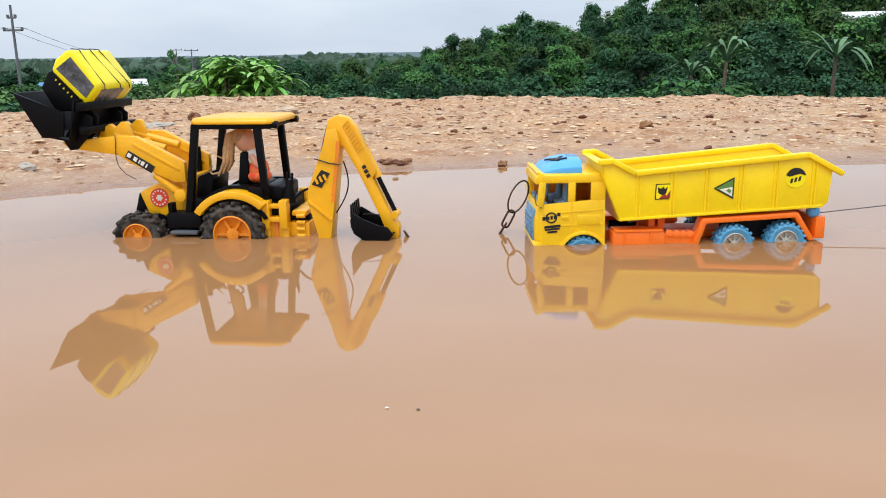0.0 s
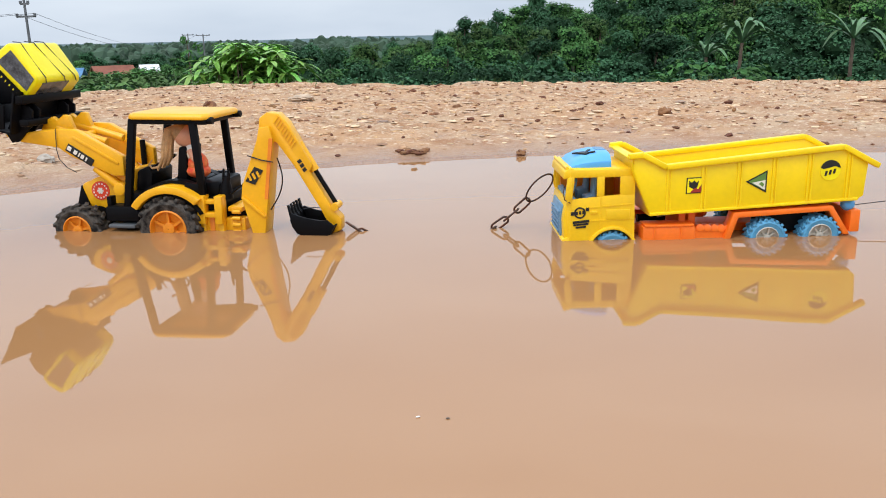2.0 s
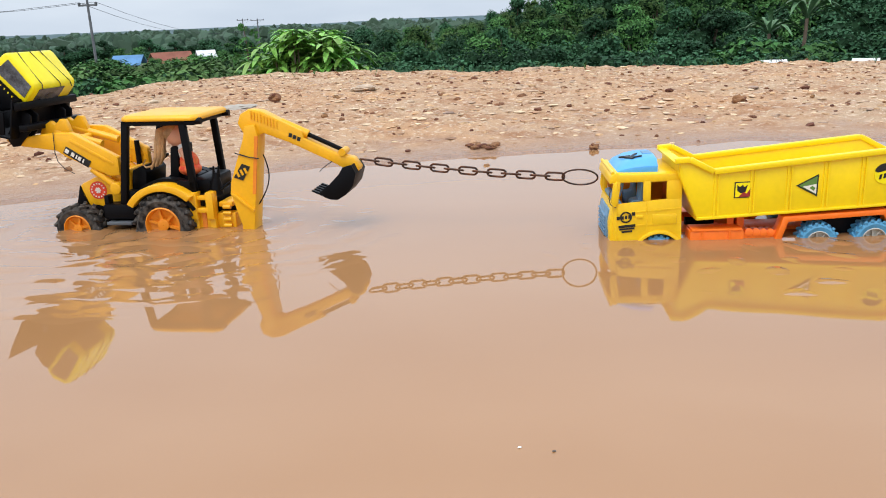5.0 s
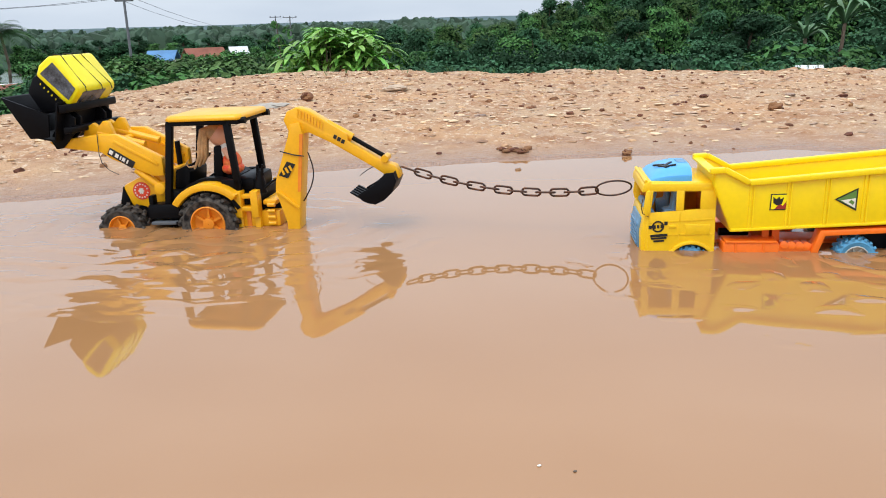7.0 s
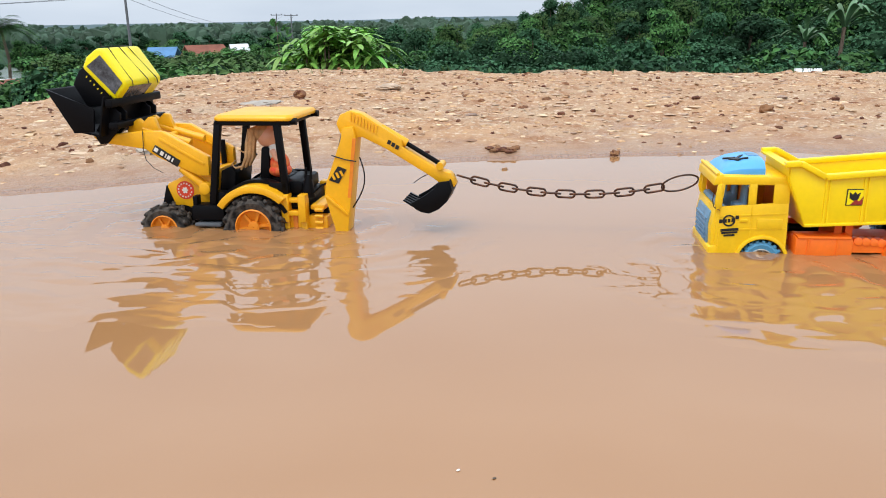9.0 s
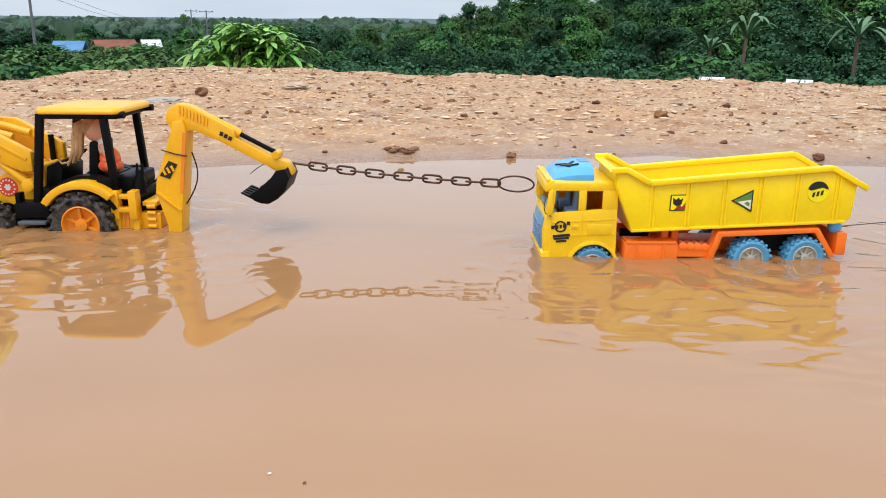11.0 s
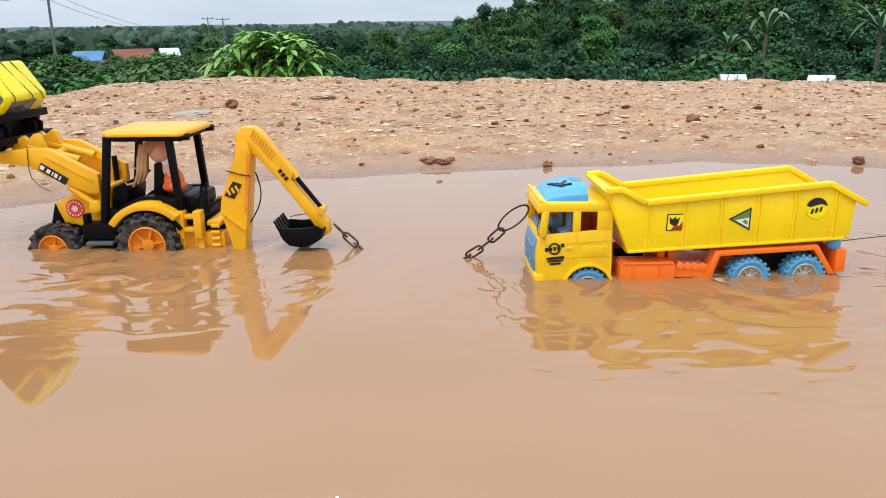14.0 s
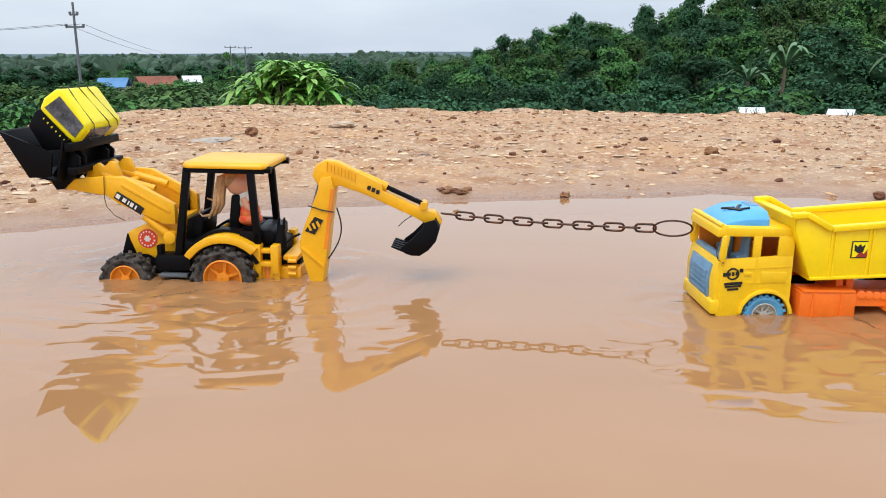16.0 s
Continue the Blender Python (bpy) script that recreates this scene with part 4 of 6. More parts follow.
    wheel_pts = [(-0.2745 + 0.003 * math.cos(a), -0.030 + 0.011 * math.sin(a), 0.051 + 0.010 * math.cos(a)) for a in np.linspace(0, math.tau, 17)]
    part("steering_wheel", tube(wheel_pts, 0.0014, seg=6), STEEL_BLUE, cab)
    part("wiper_wire", tube([(-0.2900, -0.057, 0.055), (-0.2920, -0.061, 0.046), (-0.2900, -0.062, 0.038), (-0.2830, -0.064, 0.034)], 0.0006), IRON, cab)
    # cab door badge
    o = -0.0602
    ring = lathe([(0.0075, 0.0), (0.0075, -0.0007), (0.0055, -0.0007), (0.0055, 0.0)], seg=24)
    bmesh.ops.translate(ring, vec=(-0.2705, o, 0.0205), verts=ring.verts)
    for k in range(3):
        bmesh.ops.create_cube(ring, size=1, matrix=Matrix.Translation((-0.2745 + 0.0042 * k, o - 0.0004, 0.0200 + 0.0006 * k)) @ Matrix.Diagonal((0.0028, 0.0008, 0.0045, 1)))
    for dx, dz in ((-0.0095, -0.001), (0.0095, 0.0045)):
        bmesh.ops.create_cube(ring, size=1, matrix=Matrix.Translation((-0.2705 + dx, o - 0.0004, 0.0205 + dz)) @ Matrix.Diagonal((0.0040, 0.0008, 0.0046, 1)))
    for k, w in enumerate((0.0210, 0.0190, 0.0130)):
        bmesh.ops.create_cube(ring, size=1, matrix=Matrix.Translation((-0.2690, o - 0.0004, 0.0088 - 0.0036 * k)) @ Matrix.Rotation(radians(-5), 4, "Y") @ Matrix.Diagonal((w, 0.0008, 0.0034 - 0.001 * (k > 0), 1)))
    part("door_badge", ring, STICKER_BLACK, cab, "black printed badge with bars")
    # roof fairing
    fair = bmesh.new()
    rows = []
    for x, z, w in ((-0.2810, 0.0782, 0.046), (-0.2760, 0.0835, 0.048), (-0.2620, 0.0890, 0.0500), (-0.2450, 0.0918, 0.0510), (-0.2310, 0.0918, 0.0510)):
        rows.append([fair.verts.new((x, y * w, 0.0772 + (z - 0.0772) * h)) for y, h in ((-1, 0.0), (-0.99, 0.45), (-0.80, 0.88), (-0.4, 1.0), (0.4, 1.0), (0.80, 0.88), (0.99, 0.45), (1, 0.0))])
    for u, v in zip(rows, rows[1:]):
        for i in range(7):
            fair.faces.new((u[i], u[i + 1], v[i + 1], v[i]))
        fair.faces.new((u[7], u[0], v[0], v[7]))
    fair.faces.new(rows[0][::-1]), fair.faces.new(rows[-1])
    fairing = part("roof_fairing", fair, BLUE, truck, "sky-blue roof air deflector", bevel=0.001)
    # the cab stands a little inside the bed's width
    cab.scale, cab.location = (0.95, 0.83, 0.93), (-0.0101, -0.0042, 0)
    fairing.scale, fairing.location = (0.95, 0.85, 1.16), (-0.0101, -0.0042, -0.0180)
    decal = bmesh.new()
    for dx, dy, a, w, l in ((-0.262, -0.020, 20, 0.004, 0.022), (-0.256, -0.012, -30, 0.004, 0.020), (-0.266, -0.005, 50, 0.003, 0.016), (-0.254, -0.026, 75, 0.003, 0.014)):
        bmesh.ops.create_cube(decal, size=1, matrix=Matrix.Translation((dx, dy, 0.0893 + (dx + 0.262) * 0.18)) @ Matrix.Rotation(radians(-10), 4, "Y") @ Matrix.Rotation(radians(a), 4, "Z") @ Matrix.Diagonal((w, l, 0.0016, 1)))
    part("roof_decal", decal, STICKER_BLACK, fairing, "black jagged roof decal")
    part("vent", box(-0.2440, -0.2315, -0.010, 0.012, 0.0890, 0.0924), STEEL_BLUE, fairing)
    # tipping bed
    rim = [(-0.2130, 0.0865), (-0.1955, 0.0878), (-0.1680, 0.0728), (0.0390, 0.0915), (0.0820, 0.0680)]
    side = [(-0.2070, 0.0700), (-0.2060, 0.0850), (-0.1955, 0.0865), (-0.1680, 0.0716), (0.0390, 0.0903), (0.0700, 0.0745), (0.0675, 0.0330), (0.0600, 0.0275), (-0.1850, 0.0150)]
    bed = part("bed_floor", prism([(-0.1860, 0.0145), (0.0610, 0.0268), (0.0605, 0.0300), (-0.1855, 0.0178)], -0.0600, 0.0600), TRUCK_YELLOW, truck, "tilted yellow tipping bed")
    for s in (-1, 1):
        y0, y1 = (-0.0620, -0.0590) if s < 0 else (0.0590, 0.0620)
        wall = part("side_wall", prism(side, y0, y1), TRUCK_YELLOW, bed, bevel=0.0008)
        o, y = (y0, -0.0620) if s < 0 else (y1, 0.0620)
        for p, q in zip(rim, rim[1:]):
            part("rim_rail", beam((p[0], y, p[1]), (q[0], y, q[1]), 0.0065, 0.0105), TRUCK_YELLOW, bed, bevel=0.0014)
        for x in (-0.1640, -0.1230, -0.0810, -0.0398, 0.0018, 0.0478):
            top = 0.0716 + (x + 0.1680) * 0.0903 - 0.002
            low = 0.0150 + (x + 0.1850) * 0.0510 + 0.001
            for dx in (-0.0022, 0.0022):
                part("wall_rib", box(x + dx - 0.0011, x + dx + 0.0011, o - 0.0016, o + 0.0016, low, top), TRUCK_YELLOW, bed)
        part("floor_lip", beam((-0.186, o, 0.0165), (0.061, o, 0.0290), 0.0035, 0.0036), TRUCK_YELLOW, bed, bevel=0.0008)
    part("front_wall", prism([(-0.2075, 0.0690), (-0.2075, 0.0855), (-0.2045, 0.0855), (-0.2045, 0.0695), (-0.1825, 0.0170), (-0.1855, 0.0155)], -0.0595, 0.0595), TRUCK_YELLOW, bed)
    part("canopy", box(-0.2140, -0.2025, -0.0640, 0.0640, 0.0835, 0.0865), TRUCK_YELLOW, bed, bevel=0.001)
    part("rear_wall", prism([(0.0600, 0.0275), (0.0675, 0.0330), (0.0700, 0.0700), (0.0672, 0.0700), (0.0648, 0.0345), (0.0585, 0.0300)], -0.0595, 0.0595), TRUCK_YELLOW, bed)
    bed.scale, bed.location = (1, 0.83, 1), (0, -0.0106, 0)
    # stickers on the bed wall
    o = -0.0622
    sq = part("square_sticker", prism([(-0.1440, 0.0405), (-0.1435, 0.0595), (-0.1240, 0.0600), (-0.1245, 0.0410)], o - 0.0008, o), STICKER_BLACK, bed, "square sign sticker with black, yellow and red shapes", bevel=0.0002)
    part("sticker_field", prism([(-0.1428, 0.0417), (-0.1423, 0.0584), (-0.1252, 0.0588), (-0.1257, 0.0421)], o - 0.0012, o), LEMON, sq)
    part("sticker_shape", prism([(-0.1410, 0.0565), (-0.1405, 0.0490), (-0.1360, 0.0462), (-0.1310, 0.0480), (-0.1290, 0.0560), (-0.1325, 0.0535), (-0.1345, 0.0565), (-0.1375, 0.0535)], o - 0.0015, o), STICKER_BLACK, sq)
    part("sticker_shape", prism([(-0.1390, 0.0418), (-0.1258, 0.0422), (-0.1254, 0.0520), (-0.1300, 0.0455), (-0.1330, 0.0485)], o - 0.0014, o), STICKER_BROWN, sq)
    tri = part("triangle_sticker", prism([(-0.0735, 0.0530), (-0.0490, 0.0395), (-0.0488, 0.0660)], o - 0.0008, o), STICKER_BLACK, bed, "triangular warning sticker in green and white")
    part("sticker_field", prism([(-0.0706, 0.0530), (-0.0505, 0.0420), (-0.0503, 0.0636)], o - 0.0012, o), STICKER_GREEN, tri)
    part("sticker_field", prism([(-0.0665, 0.0518), (-0.0508, 0.0428), (-0.0508, 0.0545)], o - 0.0015, o), WHITE, tri)
    part("sticker_shape", prism([(-0.0585, 0.0500), (-0.0535, 0.0465), (-0.0520, 0.0500), (-0.0555, 0.0525)], o - 0.0018, o), STICKER_GREEN, tri)
    rs = part("round_sticker", disc(0.0253, o, 0.0640, 0.0120, 0.0008), LEMON, bed, "round yellow sticker with black upper half")
    part("sticker_shape", prism(arc(0.0253, 0.0640, 0.0121, 12, 165, 12) + [(0.0170, 0.0655), (0.0235, 0.0672), (0.0300, 0.0690)], o - 0.0013, o), STICKER_BLACK, rs)
    for k in range(3):
        part("sticker_shape", prism([(0.0185 + 0.0048 * k, 0.0575 + 0.0012 * k), (0.0195 + 0.0048 * k, 0.0630 + 0.0012 * k), (0.0222 + 0.0048 * k, 0.0636 + 0.0012 * k), (0.0212 + 0.0048 * k, 0.0580 + 0.0012 * k)], o - 0.0013, o), STICKER_BLACK, rs)
    # chassis
    chassis = part("chassis", box(-0.2000, 0.0640, -0.020, 0.020, -0.018, -0.0060), ORANGE, truck, "orange chassis frame", bevel=0.0015)
    for x in (-0.140, -0.128):
        part("bed_mount", box(x - 0.004, x + 0.004, -0.040, 0.022, -0.008, 0.0185), ORANGE, chassis)
    part("tank", rod((-0.185, 0.0, -0.001), (-0.150, 0.0, -0.001), 0.0050), BLACK, chassis)
    part("tip_cylinder", rod((-0.165, -0.020, 0.0065), (-0.120, -0.020, 0.0140), 0.0030), SILVER, chassis)
    for s in (-1, 1):
        y0, y1 = (-0.0600, -0.0330) if s < 0 else (0.0330, 0.0600)
        locker = part("side_box", box(-0.1920, -0.1290, y0, y1, -0.030, 0.0005), ORANGE, chassis, "orange side locker", bevel=0.0016)
        part("locker_lid", box(-0.1900, -0.1310, y0 - 0.001, y1, 0.0002, 0.0030), ORANGE, locker, bevel=0.0008)
        o = y0 if s < 0 else y1
        for x in (-0.178, -0.146):
            part("locker_rib", box(x - 0.0012, x + 0.0012, o - 0.0012, o + 0.0012, -0.028, 0.0002), ORANGE, locker)
        for k in range(5):
            part("ribbed_tank", rod((-0.1225 + 0.0085 * k, y0 + 0.003, -0.0025 - 0.0005 * k), (-0.1185 + 0.0085 * k, y1, -0.0070), 0.0048), ORANGE, chassis, bevel=0.0008)
        part("tank_core", box(-0.1290, -0.0880, y0 + 0.004, y1, -0.016, -0.0035), ORANGE, chassis)
        guard = [(-0.0965, -0.020), (-0.0850, 0.0160), (0.0325, 0.0215), (0.0560, -0.014), (0.0480, -0.014), (0.0285, 0.0150), (-0.0790, 0.0095), (-0.0885, -0.020)]
        part("mudguard", prism(guard, y0 - 0.0025 if s < 0 else y1 - 0.016, y0 + 0.016 if s < 0 else y1 + 0.0025), ORANGE, chassis, "orange bent mudguard frame", bevel=0.0012)
        part("leaf_spring", box(-0.055, 0.034, y0 + 0.018 if s < 0 else y1 - 0.022, y0 + 0.022 if s < 0 else y1 - 0.018, -0.012, 0.0130), BLACK, chassis)
        bm = bmesh.new()
        bmesh.ops.create_uvsphere(bm, u_segments=20, v_segments=12, radius=0.0082, matrix=Matrix.Translation((0.0560, 0.050 * s, 0.0205)))
        part("tail_lamp", bm, BLUE, chassis, "round blue tail lamp")
        for x in (-0.0425, 0.0210, -0.2295):
            part("axle", rod((x, 0.0, -0.017), (x, 0.048 * s, -0.017), 0.004), BLACK, chassis)
    part("rear_beam", box(0.0560, 0.0680, -0.0600, 0.0600, -0.012, 0.0150), ORANGE, chassis, bevel=0.0016)
    return truck, wheels


# ---- chain between the toys ----
LINKS, PITCH, RING = 14, 0.0177, 0.043


def build_chain():
    chain = thing("tow_chain", "rusty iron tow chain with one large ring", "chain")
    pts = []
    half, w = 0.0068, 0.0048
    for k in range(25):
        a = math.tau * k / 24
        pts.append((math.copysign(half, math.cos(a)) * min(1, abs(math.cos(a)) * 1e6) + w * math.cos(a), w * math.sin(a), 0))
    shape = tube(pts, 0.00135, seg=7)
    first = part("link", shape, IRON, chain)
    links = [first]
    for _ in range(LINKS - 1):
        ob = new("link", first.data)
        ob.parent = chain
        links.append(ob)
    r = RING / 2
    ring = part("ring", tube([(r * math.cos(a), r * math.sin(a), 0) for a in np.linspace(0, math.tau, 41)], 0.0011, seg=8), IRON, chain, "large thin iron ring")
    return links, ring


hoe, hoe_wheels, dipper, digger = build_hoe()
toy_cab = build_toy_cab()
doll = build_doll()
truck, truck_wheels = build_truck()
chain_links, chain_ring = build_chain()


# ---- stones on the bank ----
def pebble_shape(rng, flat):
    """A low stone: an icosahedron pushed out of true."""
    g = (1 + 5**0.5) / 2
    base = [(-1, g, 0), (1, g, 0), (-1, -g, 0), (1, -g, 0), (0, -1, g), (0, 1, g), (0, -1, -g), (0, 1, -g), (g, 0, -1), (g, 0, 1), (-g, 0, -1), (-g, 0, 1)]
    tris = [(0, 11, 5), (0, 5, 1), (0, 1, 7), (0, 7, 10), (0, 10, 11), (1, 5, 9), (5, 11, 4), (11, 10, 2), (10, 7, 6), (7, 1, 8), (3, 9, 4), (3, 4, 2), (3, 2, 6), (3, 6, 8), (3, 8, 9), (4, 9, 5), (2, 4, 11), (6, 2, 10), (8, 6, 7), (9, 8, 1)]
    s = np.array([rng.uniform(0.7, 1.35), rng.uniform(0.6, 1.0), flat * rng.uniform(0.7, 1.3)])
    v = np.array(base) / 1.9 * s * (1 + np.array([[rng.uniform(-0.22, 0.22)] for _ in base]))
    a = rng.uniform(0, math.tau)
    turn = np.array([[math.cos(a), -math.sin(a), 0], [math.sin(a), math.cos(a), 0], [0, 0, 1]])
    return v @ turn.T, tris


def bank_spot(rng):
    while True:
        x = rng.uniform(-2.7, 2.3)
        y = rng.uniform(1.2, 3.95)
        if shore_distance(x, y) > rng.uniform(0.0, 0.5) and y < 3.75 - 0.2 * x:
            return x, y


def build_gravel(name, count, size, mat, label, seed, flat):
    rng = random.Random(seed)
    verts, faces = [], []
    for _ in range(count):
        x, y = bank_spot(rng)
        r = min(size * math.exp(rng.gauss(0, 0.5)), size * 2.6)
        v, tris = pebble_shape(rng, flat)
        n = len(verts)
        z = ground_height(x, y) + r * flat * 0.12
        verts += [(x + p[0] * r, y + p[1] * r, z + p[2] * r) for p in v]
        faces += [(a + n, b + n, c + n) for a, b, c in tris]
    tagged(joined(name, verts, faces, mat), label, "gravel", kind="stuff")


build_gravel("gravel", 7000, 0.0066, STONE, "pale flat stone chips strewn over the clay bank", 11, 0.20)
build_gravel("clay_crumbs", 8000, 0.0048, CRUMB, "dry crumbled orange clay over the bank", 13, 0.35)
build_gravel("clay_clods", 1500, 0.0050, CLOD, "crumbled dark red clay clods on the bank", 12, 0.6)


def build_rock(x, y, size, mat, name, label, flat, seed, sink=0.2):
    rng = random.Random(seed)
    bm = bmesh.new()
    bmesh.ops.create_icosphere(bm, subdivisions=3, radius=size)
    sx, sy = rng.uniform(0.9, 1.3), rng.uniform(0.7, 1.0)
    for v in bm.verts:
        k = 1 + 0.35 * noise.noise(v.co / size * 1.1 + Vector((seed, 0, 0))) + 0.32 * noise.noise(v.co / size * 2.6 + Vector((0, seed, 0)))
        v.co = Vector((v.co.x * sx * k, v.co.y * sy * k, v.co.z * flat * k))
    ob = part(name, bm, mat)
    ob.location = (x, y, ground_height(x, y) + size * flat * (1 - sink * 2))
    ob.rotation_euler = (0, 0, rng.uniform(0, 6.28))
    return tagged(ob, label, "stone" if name != "clay_lump" else "clay lump", "stones on the bank")


build_rock(0.528, 2.14, 0.018, CLOD, "rock", "rounded dark brown rock on the clay bank", 0.75, 3)
build_rock(-0.800, 1.55, 0.019, PEBBLE_WHITE, "pebble", "smooth whitish pebble near the water's edge", 0.55, 4)
build_rock(-0.773, 2.544, 0.020, CLOD, "rock", "small reddish brown rock on the clay bank", 0.7, 5)
build_rock(-0.549, 2.86, 0.034, STONE_ONE, "rock", "broad flat brown stone on the bank", 0.35, 6)
build_rock(0.115, 1.62, 0.011, CLOD, "clay_lump", "dark wet clay lump at the water's edge", 0.6, 7)
build_rock(-0.09, 1.47, 0.009, CLOD, "clay_lump", "dark wet clay lump standing in shallow water", 0.8, 8, 0.0)
build_rock(0.711, 1.62, 0.013, CLOD, "clay_lump", "dark wet clay lump at the water's edge", 0.6, 9)
build_rock(-0.85, 2.40, 0.055, PEBBLE_WHITE, "slab", "flat pale slab of stone on the bank", 0.18, 10)
for k in range(11):
    build_rock(-0.103 + 0.011 * math.sqrt(k) * math.cos(k * 2.4), 1.645 + 0.009 * math.sqrt(k) * math.sin(k * 2.4), 0.0050 + 0.0022 * (k % 3), CLOD, "clay_lump", "crumbled lump of red clay in a small heap", 0.55, 20 + k, 0.2)
rock_rng = random.Random(5)
for k in range(60):
    x, y = bank_spot(rock_rng)
    pale = rock_rng.random() < 0.75
    build_rock(x, y, rock_rng.uniform(0.008, 0.016) if pale else rock_rng.uniform(0.006, 0.011), STONE_ONE if pale else CLOD, "stone" if pale else "clay_lump",
               "flat pale stone half sunk in the clay" if pale else "small dark red clay lump on the bank", 0.3 if pale else 0.6, 100 + k)


# ---- trees and other plants ----
def leaf_cloud(rng, clumps, per, size, narrow=0.55):
    """Pointed leaves on the outside of each clump; a clump is (x, y, z, radius)."""
    verts, faces = [], []
    for cx, cy, cz, cr in clumps:
        for _ in range(per):
            d = Vector((rng.gauss(0, 1), rng.gauss(0, 1), rng.gauss(0.4, 0.95))).normalized()
            p = Vector((cx, cy, cz)) + d * cr * rng.uniform(0.70, 1.18)
            nrm = (d + Vector((rng.uniform(-1, 1), rng.uniform(-1, 1), rng.uniform(-0.4, 1.2))) * 0.30).normalized()
            u = nrm.orthogonal().normalized()
            u = (Matrix.Rotation(rng.uniform(0, math.tau), 3, nrm) @ u)
            v = nrm.cross(u)
            s = size * rng.uniform(0.6, 1.35)
            n = len(verts)
            tip = nrm * s * -0.18
            verts += [p - u * s * 0.5 + tip, p + v * s * narrow * 0.5, p + u * s * 0.5 + tip, p - v * s * narrow * 0.5]
            faces.append((n, n + 1, n + 2, n + 3))
    return verts, faces


def core_blobs(rng, clumps, verts, faces, share=0.56):
    for cx, cy, cz, cr in clumps:
        v, tris = pebble_shape(rng, 0.85)
        n = len(verts)
        verts += [(cx + p[0] * cr * share * 1.6, cy + p[1] * cr * share * 1.6, cz + p[2] * cr * share * 1.6) for p in v]
        faces += [(a + n, b + n, c + n) for a, b, c in tris]


def build_tree(label, seed, mat, crown_r=2.0, height=6.0, crown_low=0.25, lobes=7, per=50, leaf=0.18, flat=0.8):
    """A tapered trunk with limbs; the crown is a few large lobes, each covered with small clumps of leaves."""
    rng = random.Random(seed)
    tree = thing("tree", label, "tree", "valley trees")
    bm = bmesh.new()
    lean = (rng.uniform(-0.4, 0.4), rng.uniform(-0.4, 0.4))
    trunk = [(0, 0, -0.6), (lean[0] * 0.3, lean[1] * 0.3, height * 0.3), (lean[0], lean[1], height * 0.62), (lean[0] * 1.2, lean[1] * 1.2, height * 0.85)]
    tube(trunk, [0.17, 0.13, 0.09, 0.04], bm, 7)
    big, clumps = [], []
    for k in range(lobes):
        u = k / (lobes - 1)
        lr = crown_r * rng.uniform(0.50, 0.70) * (1.0 - 0.12 * u)
        reach = (crown_r - lr * 0.7) * math.sin(math.pi * (0.25 + 0.62 * u)) * rng.uniform(0.55, 1.1)
        a = k * 2.4 + rng.uniform(-0.5, 0.5)
        z = height * (crown_low + (1 - crown_low) * u) - lr * flat + (0 if u == 1 else rng.uniform(-0.3, 0.2))
        big.append((reach * math.cos(a) + lean[0], reach * math.sin(a) + lean[1], max(z, lr * 0.5), lr))
    for cx, cy, cz, lr in big:
        for k in range(19):
            d = Vector((rng.gauss(0, 1), rng.gauss(0, 1), rng.gauss(0.15, 0.9))).normalized()
            out = lr * rng.uniform(0.46, 0.76)
            clumps.append((cx + d.x * out, cy + d.y * out, cz + d.z * out * flat, lr * rng.uniform(0.26, 0.50)))
    base = Vector(trunk[2]) * 0.8
    for c in big:
        tube([base, (base + Vector(c[:3])) / 2 + Vector((0, 0, 0.2)), c[:3]], [0.06, 0.04, 0.02], bm, 5)
    part("trunk", bm, BARK, tree)
    verts, faces = leaf_cloud(rng, clumps, per, leaf, 0.7)
    outer = len(faces)
    # dark cores stand in for the shade between and under the leaf clumps
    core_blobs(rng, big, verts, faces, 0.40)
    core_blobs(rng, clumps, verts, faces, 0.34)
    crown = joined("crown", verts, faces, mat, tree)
    crown.data.materials.append(CROWN_SHADE)
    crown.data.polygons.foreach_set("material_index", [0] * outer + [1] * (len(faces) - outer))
    return tree


PROTOS = [
    (build_tree("dark green broad-leaved tree with dense rounded crown", 1, LEAF_DARK), 6.0),
    (build_tree("green broad-leaved tree with clumped crown", 2, LEAF, crown_r=2.2, lobes=8), 6.0),
    (build_tree("olive green leafy tree with uneven crown", 3, LEAF_OLIVE, crown_r=1.9, lobes=6), 6.0),
    (build_tree("tall dark green tree with open ragged top", 4, LEAF_DARK, crown_r=1.7, height=7.5, crown_low=0.35, lobes=7, flat=0.7), 7.5),
    (build_tree("deep green spreading tree over undergrowth", 5, LEAF_DARK, crown_r=2.6, height=5.5, lobes=8, per=58), 5.5),
]
SHRUBS = [
    (build_tree("low green leafy shrub behind the bank", 6, LEAF, crown_r=1.1, height=1.9, crown_low=0.15, lobes=6, per=42, leaf=0.115), 1.9),
    (build_tree("fresh green leafy shrub behind the bank", 7, LEAF_OLIVE, crown_r=1.2, height=1.8, crown_low=0.15, lobes=6, per=42, leaf=0.115), 1.8),
    (build_tree("dark leafy shrub behind the bank", 8, LEAF_DARK, crown_r=1.2, height=2.0, crown_low=0.15, lobes=6, per=42, leaf=0.115), 2.0),
]
for proto, _ in SHRUBS:
    tagged(proto, category="shrub", group="valley shrubs")
used = set()


